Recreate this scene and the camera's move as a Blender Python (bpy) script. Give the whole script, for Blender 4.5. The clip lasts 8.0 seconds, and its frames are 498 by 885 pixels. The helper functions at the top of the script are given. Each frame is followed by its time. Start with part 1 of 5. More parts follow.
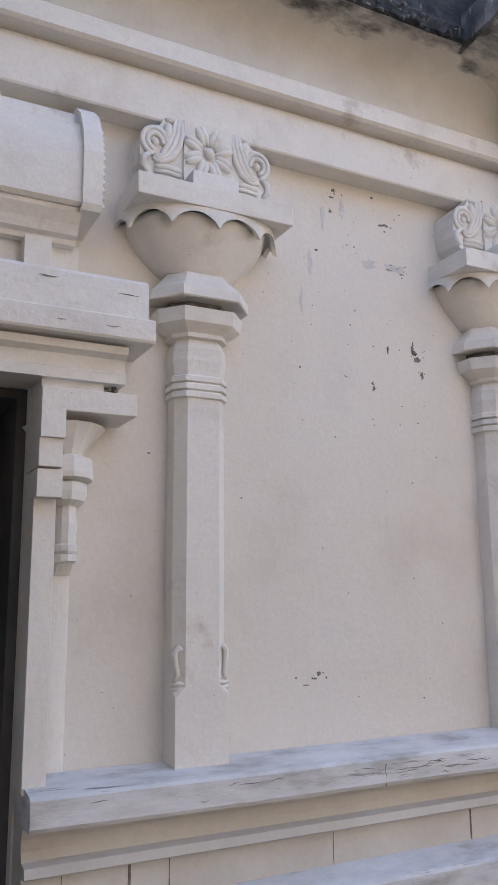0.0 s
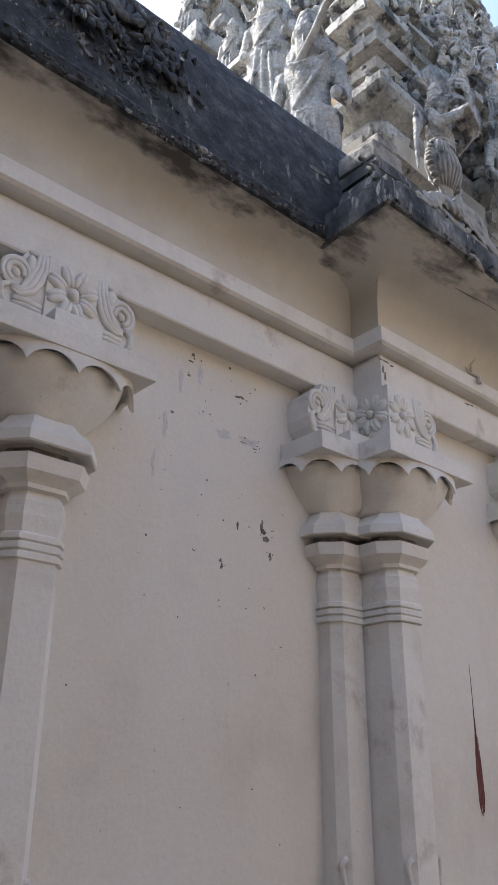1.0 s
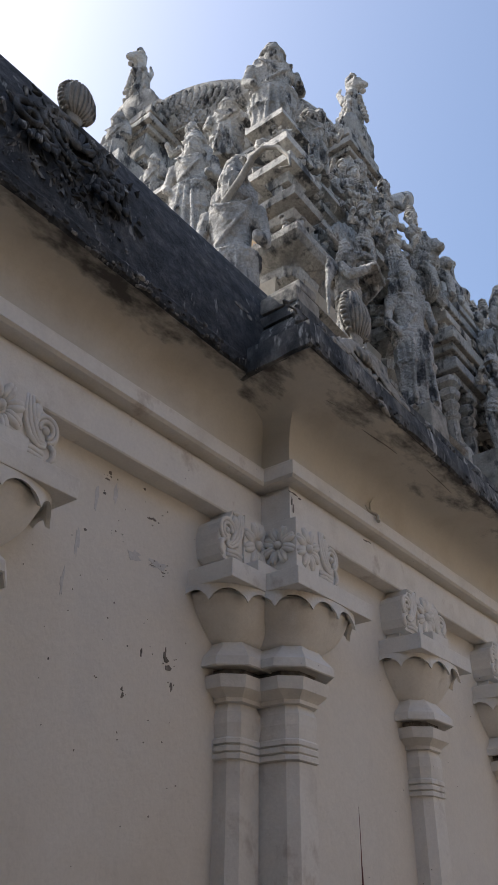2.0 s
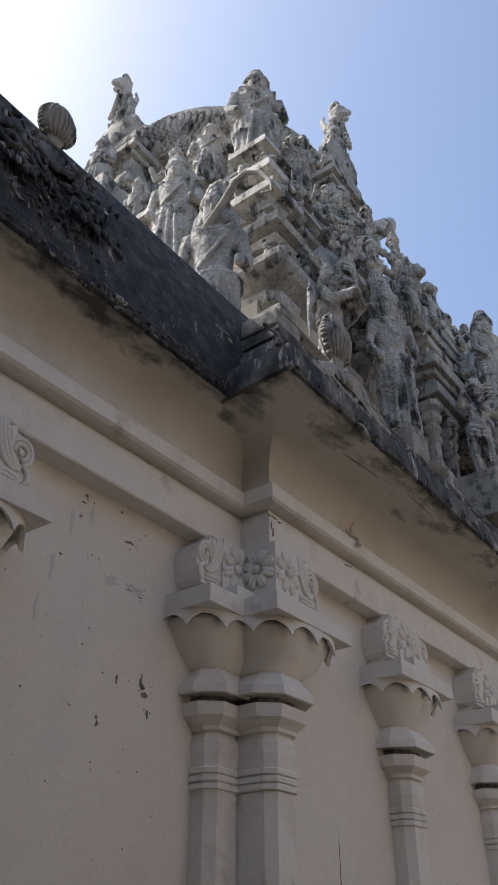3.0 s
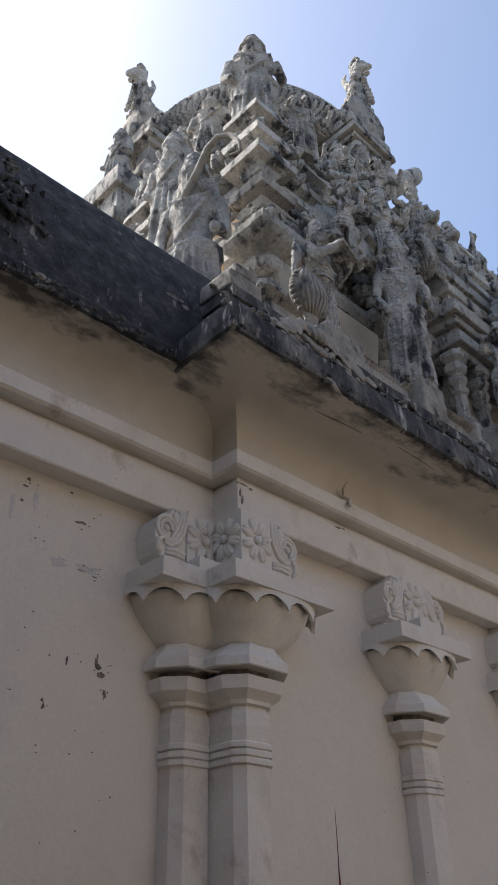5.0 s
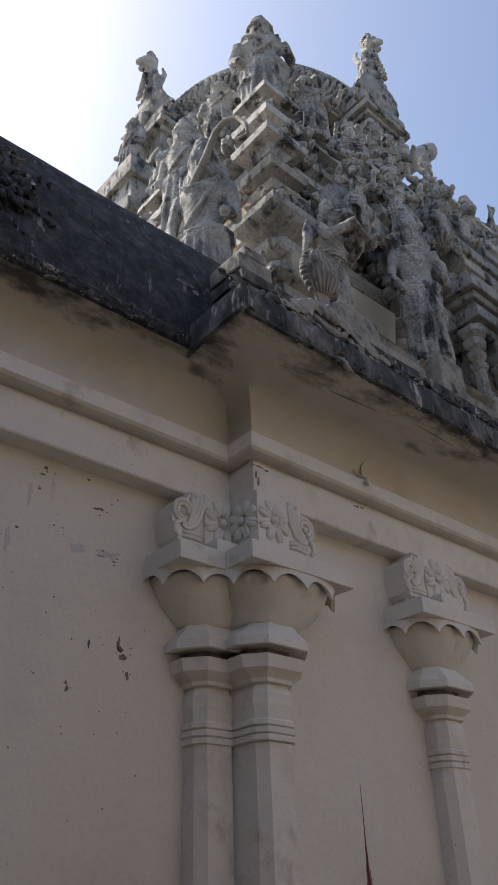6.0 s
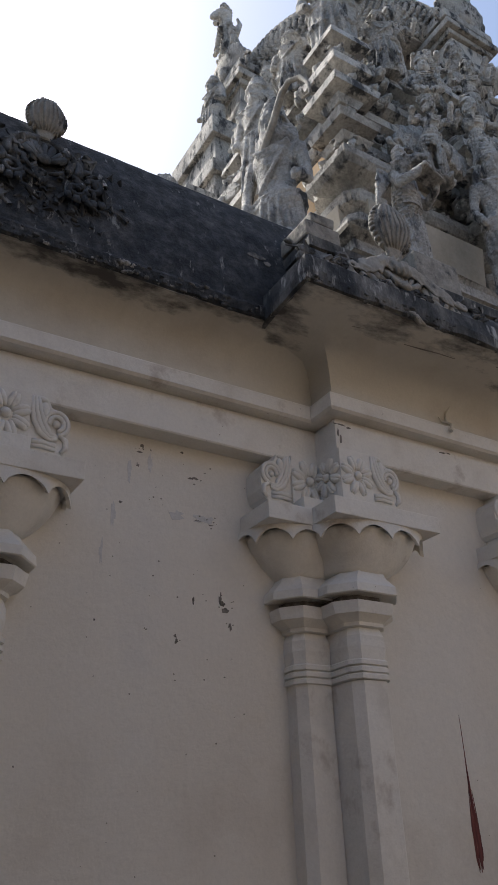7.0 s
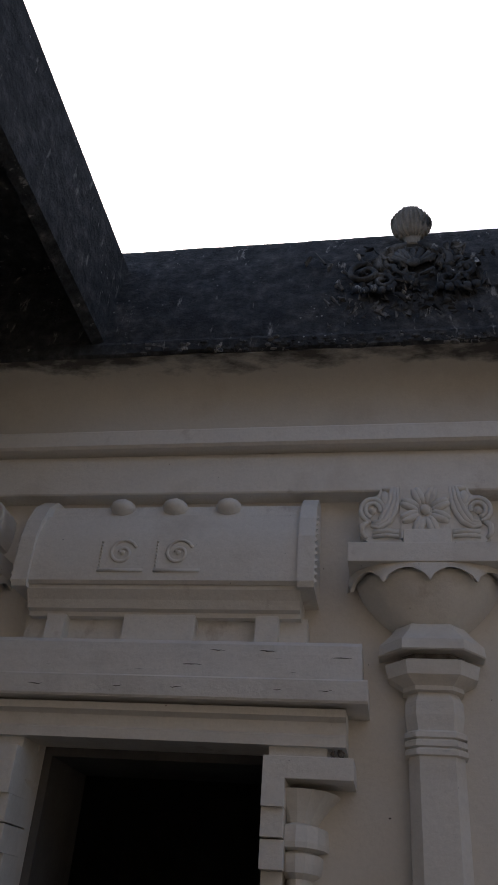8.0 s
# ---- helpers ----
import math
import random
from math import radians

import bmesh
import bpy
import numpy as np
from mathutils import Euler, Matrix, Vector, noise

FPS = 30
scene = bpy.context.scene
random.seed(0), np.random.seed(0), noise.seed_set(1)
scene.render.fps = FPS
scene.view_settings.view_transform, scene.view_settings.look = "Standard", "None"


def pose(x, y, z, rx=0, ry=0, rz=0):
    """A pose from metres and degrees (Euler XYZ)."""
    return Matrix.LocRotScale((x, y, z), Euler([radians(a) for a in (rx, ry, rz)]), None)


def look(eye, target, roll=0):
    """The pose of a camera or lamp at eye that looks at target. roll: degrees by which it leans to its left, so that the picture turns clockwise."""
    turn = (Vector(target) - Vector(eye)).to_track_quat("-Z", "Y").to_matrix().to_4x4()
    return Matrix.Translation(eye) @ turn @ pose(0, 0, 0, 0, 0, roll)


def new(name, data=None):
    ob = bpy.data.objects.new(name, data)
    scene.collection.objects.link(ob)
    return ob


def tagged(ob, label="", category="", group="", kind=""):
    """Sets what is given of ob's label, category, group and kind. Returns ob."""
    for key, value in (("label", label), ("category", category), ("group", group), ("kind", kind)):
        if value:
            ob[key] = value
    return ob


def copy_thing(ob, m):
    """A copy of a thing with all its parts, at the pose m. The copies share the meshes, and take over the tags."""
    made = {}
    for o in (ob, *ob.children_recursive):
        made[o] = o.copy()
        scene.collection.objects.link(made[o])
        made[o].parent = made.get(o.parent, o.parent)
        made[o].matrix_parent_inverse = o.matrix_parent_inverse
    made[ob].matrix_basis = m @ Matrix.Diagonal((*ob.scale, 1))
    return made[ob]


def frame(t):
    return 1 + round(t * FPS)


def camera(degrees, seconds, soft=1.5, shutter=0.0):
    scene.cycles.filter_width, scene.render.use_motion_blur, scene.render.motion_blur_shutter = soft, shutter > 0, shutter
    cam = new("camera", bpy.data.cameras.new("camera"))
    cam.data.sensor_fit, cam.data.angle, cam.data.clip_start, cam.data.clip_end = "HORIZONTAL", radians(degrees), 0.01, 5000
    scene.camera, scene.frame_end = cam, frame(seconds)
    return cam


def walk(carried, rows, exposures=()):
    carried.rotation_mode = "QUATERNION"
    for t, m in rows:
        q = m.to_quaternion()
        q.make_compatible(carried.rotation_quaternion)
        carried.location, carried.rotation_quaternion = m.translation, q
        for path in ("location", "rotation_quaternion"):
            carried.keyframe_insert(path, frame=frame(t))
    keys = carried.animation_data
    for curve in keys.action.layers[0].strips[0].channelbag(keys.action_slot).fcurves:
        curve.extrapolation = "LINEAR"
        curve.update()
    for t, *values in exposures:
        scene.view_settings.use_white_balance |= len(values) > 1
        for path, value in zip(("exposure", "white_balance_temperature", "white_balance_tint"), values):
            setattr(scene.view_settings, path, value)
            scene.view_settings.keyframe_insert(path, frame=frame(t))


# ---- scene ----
cam = camera(34.6, 8.0)
PATH = [
    (0, (-0.993, -2.409, 1.311), (-0.114, -0.65, 1.677), -0.4),
    (0.3, (-0.939, -2.333, 1.29), (0.059, -0.685, 1.829), -0.6),
    (0.5, (-0.947, -2.237, 1.328), (0.151, -0.694, 1.97), 0.1),
    (1, (-0.999, -2.075, 1.367), (0.229, -0.706, 2.154), 0.5),
    (1.5, (-1.106, -1.999, 1.378), (0.24, -0.888, 2.353), 0.1),
    (2, (-1.126, -1.984, 1.395), (0.216, -0.932, 2.44), 0.6),
    (3.5, (-1.029, -2.001, 1.406), (0.314, -1.014, 2.511), -0.2),
    (4, (-0.893, -2.113, 1.388), (0.453, -1.126, 2.491), -0.6),
    (4.5, (-0.701, -2.257, 1.402), (0.556, -1.147, 2.492), -0.8),
    (6, (-0.576, -2.362, 1.375), (0.579, -1.101, 2.412), -2.2),
    (6.5, (-0.579, -2.466, 1.341), (0.54, -1.143, 2.34), -3.0),
    (7, (-0.573, -2.649, 1.346), (0.371, -1.145, 2.266), -2.3),
    (7.4, (-0.441, -2.753, 1.35), (0.18, -1.091, 2.273), -1.9),
    (7.5, (-0.407, -2.776, 1.353), (0.088, -1.072, 2.276), -0.8),
    (7.6, (-0.373, -2.767, 1.367), (-0.02, -1.035, 2.301), 0.8),
    (7.8, (-0.268, -2.776, 1.374), (-0.267, -1.047, 2.377), 3.0),
    (8, (-0.141, -2.777, 1.385), (-0.474, -1.115, 2.447), 4.7),
]
walk(cam, [(t, look(eye, target, roll)) for t, eye, target, roll in PATH],
     exposures=[(0, 2.2, 6000, 10), (0.5, 2.02, 6000, 10), (1.0, 1.52, 6100, 10), (1.5, 0.96, 6300, 10), (2.0, 0.68, 6320, 10), (3.5, 0.72, 6400, 10), (4.5, 0.82, 6400, 10), (6.0, 0.54, 6400, 10), (7.0, 0.6, 6350, 10), (7.5, 0.45, 6300, 10), (8.0, 0.15, 6150, 10)])

# ---------------------------------------------------------------- light
SUN_TO = Vector((-0.217, 0.567, 0.795)).normalized()
world = bpy.data.worlds.new("sky_world")
scene.world = world
world.use_nodes = True
wn = world.node_tree
sky = wn.nodes.new("ShaderNodeTexSky")
sky.sky_type = "NISHITA"
sky.sun_disc = False
sky.sun_elevation = math.asin(SUN_TO.z)
sky.sun_rotation = math.atan2(SUN_TO.x, SUN_TO.y)
sky.air_density = 1.0
sky.dust_density = 2.5
sky.ozone_density = 0.6
wn.nodes["Background"].inputs["Strength"].default_value = 0.15
wn.links.new(sky.outputs[0], wn.nodes["Background"].inputs["Color"])
sun_data = bpy.data.lights.new("sun", "SUN")
sun_data.energy = 4.0
sun_data.angle = radians(0.53)
sun_data.color = (1.0, 0.95, 0.87)
sun = new("sun", sun_data)
sun.matrix_world = look(SUN_TO * 30, (0, 0, 0))

# ---------------------------------------------------------------- materials


def material(name, stops, scale=3.0, detail=8.0, rough=0.85, bump=0.3, bump_scale=60.0, stretch=(1, 1, 1),
             speck=None, grain=0.12, stain=None, per_object=0.0, bump_dist=0.004, relief=None, mould=None):
    """Procedural surface: large stains from the colour stops, a fine grain, specks, stains and relief."""
    m = bpy.data.materials.new(name)
    m.use_nodes = True
    nt = m.node_tree
    n, l = nt.nodes, nt.links
    bsdf = n["Principled BSDF"]
    geo = n.new("ShaderNodeNewGeometry")
    mapping = n.new("ShaderNodeMapping")
    mapping.inputs["Scale"].default_value = stretch
    l.new(geo.outputs["Position"], mapping.inputs["Vector"])
    vec = mapping.outputs["Vector"]

    def tex(s, d=detail, rough_=0.6, v=vec):
        t = n.new("ShaderNodeTexNoise")
        t.inputs["Scale"].default_value, t.inputs["Detail"].default_value = s, d
        t.inputs["Roughness"].default_value = rough_
        l.new(v, t.inputs["Vector"])
        return t.outputs["Fac"]

    def ramp(fac, pts):
        r = n.new("ShaderNodeValToRGB")
        e = r.color_ramp.elements
        while len(e) < len(pts):
            e.new(0.5)
        for el, (p, c) in zip(e, pts):
            el.position = p
            el.color = (*c, 1) if len(c) == 3 else c
        l.new(fac, r.inputs["Fac"])
        return r.outputs["Color"]

    def mix(kind, fac, a, b):
        x = n.new("ShaderNodeMix")
        x.data_type, x.blend_type = "RGBA", kind
        for sock, val in ((x.inputs[0], fac), (x.inputs[6], a), (x.inputs[7], b)):
            if hasattr(val, "is_output"):
                l.new(val, sock)
            elif isinstance(val, (int, float)):
                sock.default_value = val
            else:
                sock.default_value = (*val, 1)
        return x.outputs[2]

    col = ramp(tex(scale), stops)
    if stain:
        s_col, s_scale, s_lo, s_hi, s_stretch = stain
        mp = n.new("ShaderNodeMapping")
        mp.inputs["Scale"].default_value = s_stretch
        l.new(geo.outputs["Position"], mp.inputs["Vector"])
        amount = tex(s_scale, 10, 0.65, mp.outputs["Vector"])
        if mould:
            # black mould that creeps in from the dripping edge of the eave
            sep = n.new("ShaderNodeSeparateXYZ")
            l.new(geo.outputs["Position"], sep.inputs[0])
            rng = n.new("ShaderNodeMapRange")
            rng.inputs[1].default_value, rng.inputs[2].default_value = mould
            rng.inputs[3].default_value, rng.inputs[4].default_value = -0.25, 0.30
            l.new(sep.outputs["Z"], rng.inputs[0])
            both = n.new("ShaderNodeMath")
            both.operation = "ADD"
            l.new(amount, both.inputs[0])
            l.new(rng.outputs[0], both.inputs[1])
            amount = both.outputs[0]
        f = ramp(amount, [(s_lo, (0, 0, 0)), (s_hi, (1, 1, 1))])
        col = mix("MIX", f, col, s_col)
    if speck:
        k_col, k_scale, k_size = speck
        vor = n.new("ShaderNodeTexVoronoi")
        vor.inputs["Scale"].default_value = k_scale
        l.new(geo.outputs["Position"], vor.inputs["Vector"])
        dots = ramp(vor.outputs["Distance"], [(k_size * 0.6, (1, 1, 1)), (k_size, (0, 0, 0))])
        where = ramp(tex(2.3, 3, 0.5, geo.outputs["Position"]), [(0.5, (0, 0, 0)), (0.6, (1, 1, 1))])
        col = mix("MIX", mix("MULTIPLY", 1.0, dots, where), col, k_col)
    fine = tex(bump_scale, 6, 0.7)
    g = ramp(fine, [(0.25, (1 - grain,) * 3), (0.75, (1 + grain,) * 3)])
    col = mix("MULTIPLY", 1.0, col, g)
    if per_object:
        info = n.new("ShaderNodeObjectInfo")
        shade = ramp(info.outputs["Random"], [(0, (1 - per_object,) * 3), (1, (1 + per_object,) * 3)])
        col = mix("MULTIPLY", 1.0, col, shade)
    l.new(col, bsdf.inputs["Base Color"])
    bsdf.inputs["Roughness"].default_value = rough
    height = fine
    add = n.new("ShaderNodeMath")
    add.operation = "ADD"
    l.new(fine, add.inputs[0])
    big = n.new("ShaderNodeMath")
    big.operation = "MULTIPLY"
    big.inputs[1].default_value = 2.5
    l.new(tex(bump_scale * 0.12, 4, 0.5), big.inputs[0])
    l.new(big.outputs[0], add.inputs[1])
    height = add.outputs[0]
    if relief:
        r_scale, r_amount = relief
        w = n.new("ShaderNodeTexWave")
        w.wave_type, w.rings_direction = "RINGS", "SPHERICAL"
        w.inputs["Scale"].default_value = r_scale
        w.inputs["Distortion"].default_value = 9.0
        w.inputs["Detail"].default_value = 3.0
        l.new(geo.outputs["Position"], w.inputs["Vector"])
        m2 = n.new("ShaderNodeMath")
        m2.operation = "MULTIPLY_ADD"
        m2.inputs[1].default_value = r_amount
        l.new(w.outputs["Fac"], m2.inputs[0])
        l.new(height, m2.inputs[2])
        height = m2.outputs[0]
        for v_scale, v_amount in ((22.0, 0.8), (50.0, 0.5)):
            vo = n.new("ShaderNodeTexVoronoi")
            vo.inputs["Scale"].default_value = v_scale
            l.new(geo.outputs["Position"], vo.inputs["Vector"])
            m3 = n.new("ShaderNodeMath")
            m3.operation = "MULTIPLY_ADD"
            m3.inputs[1].default_value = -v_amount
            l.new(vo.outputs["Distance"], m3.inputs[0])
            l.new(height, m3.inputs[2])
            height = m3.outputs[0]
    b = n.new("ShaderNodeBump")
    b.inputs["Strength"].default_value = bump
    b.inputs["Distance"].default_value = bump_dist
    l.new(height, b.inputs["Height"])
    l.new(b.outputs[0], bsdf.inputs["Normal"])
    return m


M_WALL = material("whitewashed plaster", [(0.32, (0.612, 0.557, 0.481)), (0.46, (0.694, 0.645, 0.569)), (0.58, (0.714, 0.670, 0.601)), (0.72, (0.632, 0.601, 0.555))],
                  scale=1.1, bump=0.5, bump_scale=55, grain=0.055, speck=((0.26, 0.23, 0.19), 9, 0.04),
                  stain=((0.54, 0.50, 0.45), 0.8, 0.56, 0.82, (1, 1, 0.5)))
M_TRIM = material("white limewash", [(0.3, (0.643, 0.596, 0.527)), (0.5, (0.755, 0.714, 0.647)), (0.75, (0.704, 0.670, 0.615))],
                  scale=3.5, bump=0.5, bump_scale=70, grain=0.06, stain=((0.42, 0.35, 0.285), 5.5, 0.59, 0.78, (1, 1, 0.8)), speck=((0.22, 0.19, 0.16), 16, 0.05))
M_WORN = material("flaking white limewash", [(0.3, (0.612, 0.576, 0.518)), (0.5, (0.745, 0.704, 0.643)), (0.75, (0.704, 0.670, 0.611))],
                  scale=4, bump=0.7, bump_scale=55, grain=0.05, stain=((0.44, 0.41, 0.37), 14, 0.66, 0.72, (0.25, 1, 1.6)))
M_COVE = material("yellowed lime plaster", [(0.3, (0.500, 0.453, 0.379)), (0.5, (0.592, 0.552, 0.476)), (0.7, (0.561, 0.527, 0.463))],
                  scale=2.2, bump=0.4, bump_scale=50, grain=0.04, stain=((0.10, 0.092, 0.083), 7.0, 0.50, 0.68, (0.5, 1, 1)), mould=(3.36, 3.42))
M_LEDGE = material("worn limewash", [(0.33, (0.40, 0.385, 0.365)), (0.45, (0.60, 0.59, 0.575)), (0.6, (0.70, 0.69, 0.675))],
                   scale=7, stretch=(0.5, 1, 2), bump=0.7, bump_scale=60, grain=0.08,
                   stain=((0.24, 0.22, 0.20), 16, 0.63, 0.70, (0.15, 1, 1.6)))
M_BASE = material("cream limewash", [(0.3, (0.54, 0.50, 0.44)), (0.6, (0.63, 0.60, 0.545)), (0.8, (0.58, 0.545, 0.485))],
                  scale=3, bump=0.4, bump_scale=60, grain=0.05, stain=((0.45, 0.40, 0.34), 5, 0.6, 0.8, (0.6, 1, 1)))
M_EAVE = material("black weathered render", [(0.34, (0.022, 0.024, 0.027)), (0.5, (0.045, 0.047, 0.05)), (0.64, (0.085, 0.085, 0.085)), (0.75, (0.16, 0.155, 0.145))],
                  scale=16, rough=0.92, bump=1.0, bump_scale=45, grain=0.4, bump_dist=0.018,
                  stain=((0.30, 0.29, 0.27), 13, 0.61, 0.67, (1.5, 1.5, 0.35)), speck=((0.42, 0.41, 0.39), 26, 0.13))
M_EAVE_GREY = material("grey-streaked weathered render", [(0.36, (0.024, 0.025, 0.027)), (0.50, (0.065, 0.065, 0.063)), (0.66, (0.19, 0.18, 0.165))],
                       scale=9, rough=0.9, bump=0.9, bump_scale=40, grain=0.3, bump_dist=0.014, stretch=(1, 1, 0.5),
                       stain=((0.40, 0.385, 0.355), 12, 0.57, 0.65, (1.4, 1.4, 0.4)))
M_STONE = material("lichen-grey carved stucco", [(0.3, (0.20, 0.193, 0.18)), (0.45, (0.40, 0.382, 0.35)), (0.6, (0.53, 0.50, 0.455)), (0.8, (0.62, 0.59, 0.54))],
                   scale=4.0, rough=0.95, bump=1.0, bump_scale=55, grain=0.4, per_object=0.15, bump_dist=0.016,
                   stain=((0.06, 0.06, 0.062), 8.0, 0.53, 0.63, (1, 1, 0.5)), relief=(3.2, 0.35))
M_BLOCK = material("lichen-grey moulded stucco", [(0.3, (0.21, 0.20, 0.185)), (0.45, (0.40, 0.378, 0.34)), (0.62, (0.52, 0.488, 0.435)), (0.8, (0.60, 0.57, 0.51))],
                   scale=3.2, rough=0.95, bump=1.0, bump_scale=45, grain=0.4, per_object=0.12, bump_dist=0.016,
                   stain=((0.06, 0.06, 0.061), 8.0, 0.52, 0.62, (1, 1, 0.45)))
M_CREST = material("weathered grey finial stucco", [(0.3, (0.13, 0.12, 0.105)), (0.5, (0.30, 0.275, 0.235)), (0.75, (0.42, 0.385, 0.33))],
                   scale=9, rough=0.95, bump=0.8, bump_scale=55, grain=0.2, bump_dist=0.01,
                   stain=((0.05, 0.05, 0.05), 10, 0.55, 0.66, (1, 1, 0.6)))
M_ORANGE = material("faded ochre plaster", [(0.3, (0.42, 0.25, 0.13)), (0.55, (0.55, 0.38, 0.22)), (0.75, (0.60, 0.50, 0.38))],
                    scale=2.5, rough=0.9, bump=0.4, bump_scale=30, grain=0.1)
M_CREAM = material("pale tower plaster", [(0.3, (0.42, 0.37, 0.29)), (0.6, (0.55, 0.50, 0.42)), (0.8, (0.36, 0.33, 0.29))],
                   scale=3, rough=0.9, bump=0.4, bump_scale=30, grain=0.1)
# near-black tone: the shade of the indoors is put into the colour
M_INSIDE = material("interior plaster darkened for shade", [(0.3, (0.06, 0.055, 0.05)), (0.7, (0.13, 0.12, 0.11))], scale=2, bump=0.3)
M_CHIP_AND_SHADE = material("exposed dark render and gap shadow", [(0.3, (0.10, 0.085, 0.07)), (0.7, (0.26, 0.23, 0.20))], scale=30, bump=0.6)
M_SMEAR = material("grey scuff", [(0.3, (0.54, 0.52, 0.495)), (0.7, (0.62, 0.60, 0.575))], scale=30, bump=0.3)
M_RED = material("dried red pigment", [(0.35, (0.07, 0.02, 0.018)), (0.6, (0.16, 0.04, 0.032)), (0.8, (0.36, 0.19, 0.15))],
                 scale=40, stretch=(3, 1, 0.3), bump=0.4)
M_GROUND = material("swept courtyard paving", [(0.3, (0.075, 0.063, 0.050)), (0.6, (0.103, 0.087, 0.070)), (0.8, (0.13, 0.112, 0.091))],
                    scale=1.5, bump=0.5, bump_scale=30, grain=0.12)
M_ROOF = material("lime roof screed", [(0.3, (0.14, 0.13, 0.12)), (0.7, (0.32, 0.30, 0.27))], scale=2, bump=0.5, bump_scale=30)
M_OUTER = material("bounce wall limewash", [(0.3, (0.24, 0.197, 0.155)), (0.7, (0.33, 0.275, 0.22))], scale=1.5, bump=0.4, bump_scale=30)

# ---------------------------------------------------------------- mesh helpers


def part(name, bm, mat, parent=None, label="", smooth=False):
    me = bpy.data.meshes.new(name)
    bmesh.ops.recalc_face_normals(bm, faces=bm.faces[:])
    bm.to_mesh(me)
    bm.free()
    me.materials.append(mat)
    if smooth:
        me.polygons.foreach_set("use_smooth", [True] * len(me.polygons))
    ob = new(name, me)
    ob.parent = parent
    if label:
        ob["label"] = label
    return ob


def empty(name, m, label, category, group=""):
    ob = new(name)
    ob.matrix_world = m
    ob.empty_display_size = 0.05
    return tagged(ob, label, category, group)


def box(bm, x0, x1, y0, y1, z0, z1, bevel=0.0):
    made = bmesh.ops.create_cube(bm, size=1.0)["verts"]
    for v in made:
        v.co = Vector(((x0 + x1) / 2 + v.co.x * (x1 - x0), (y0 + y1) / 2 + v.co.y * (y1 - y0), (z0 + z1) / 2 + v.co.z * (z1 - z0)))
    if bevel:
        edges = {e for v in made for e in v.link_edges}
        bmesh.ops.bevel(bm, geom=list(edges), offset=bevel, segments=2, affect="EDGES", profile=0.6)
    return bm


def loft(bm, rings, closed=False, caps=True):
    """Skin a list of rings of points."""
    rows = [[bm.verts.new(p) for p in ring] for ring in rings]
    n = len(rows[0])
    for a, b in zip(rows, rows[1:]):
        for i in range(n if closed else n - 1):
            j = (i + 1) % n
            bm.faces.new((a[i], a[j], b[j], b[i]))
    if caps:
        bm.faces.new(rows[0][::-1])
        bm.faces.new(rows[-1])
    return bm


def tube(bm, pts, radii, segs=7):
    """A tapered tube along points."""
    pts = [Vector(p) for p in pts]
    rings = []
    for i, p in enumerate(pts):
        t = (pts[min(i + 1, len(pts) - 1)] - pts[max(i - 1, 0)]).normalized()
        u = t.cross(Vector((0.3, 0.9, 0.2))).normalized()
        w = t.cross(u)
        r = radii[i] if isinstance(radii, (list, tuple)) else radii
        rings.append([p + (u * math.cos(k * math.tau / segs) + w * math.sin(k * math.tau / segs)) * r for k in range(segs)])
    return loft(bm, rings, closed=True)


def ball(bm, c, r, sub=2, turn=None):
    made = bmesh.ops.create_icosphere(bm, subdivisions=sub, radius=1.0)["verts"]
    r = (r, r, r) if isinstance(r, (int, float)) else r
    for v in made:
        p = Vector((v.co.x * r[0], v.co.y * r[1], v.co.z * r[2]))
        if turn:
            p = turn @ p
        v.co = p + Vector(c)
    return bm


def jitter(bm, amount, scale):
    for v in bm.verts:
        v.co += noise.noise_vector(v.co * scale) * amount
    return bm


# ---------------------------------------------------------------- plan
CX = 1.473        # where the wall steps forward
STEP = 0.153     # depth of that step
WEST, EAST = -4.2, 9.0
DOOR_X, DOOR_HALF, DOOR_TOP = -0.94, 0.41, 1.93
NICHE_X = 4.46


def run(d, west=WEST, east=EAST):
    """The facade's outline in plan, d in front of the wall face."""
    return [(west, -d), (CX - d, -d), (CX - d, -STEP - d), (east, -STEP - d)]


def split_run(d, west=WEST, east=EAST, step=0.35):
    """The same outline in short lengths, for a slightly wavering edge."""
    out = []
    corner = run(d, west, east)
    for (x0, y0), (x1, y1) in zip(corner, corner[1:]):
        k = max(1, int(math.hypot(x1 - x0, y1 - y0) / step))
        out += [(x0 + (x1 - x0) * i / k, y0 + (y1 - y0) * i / k) for i in range(k)]
    return out + [corner[-1]]


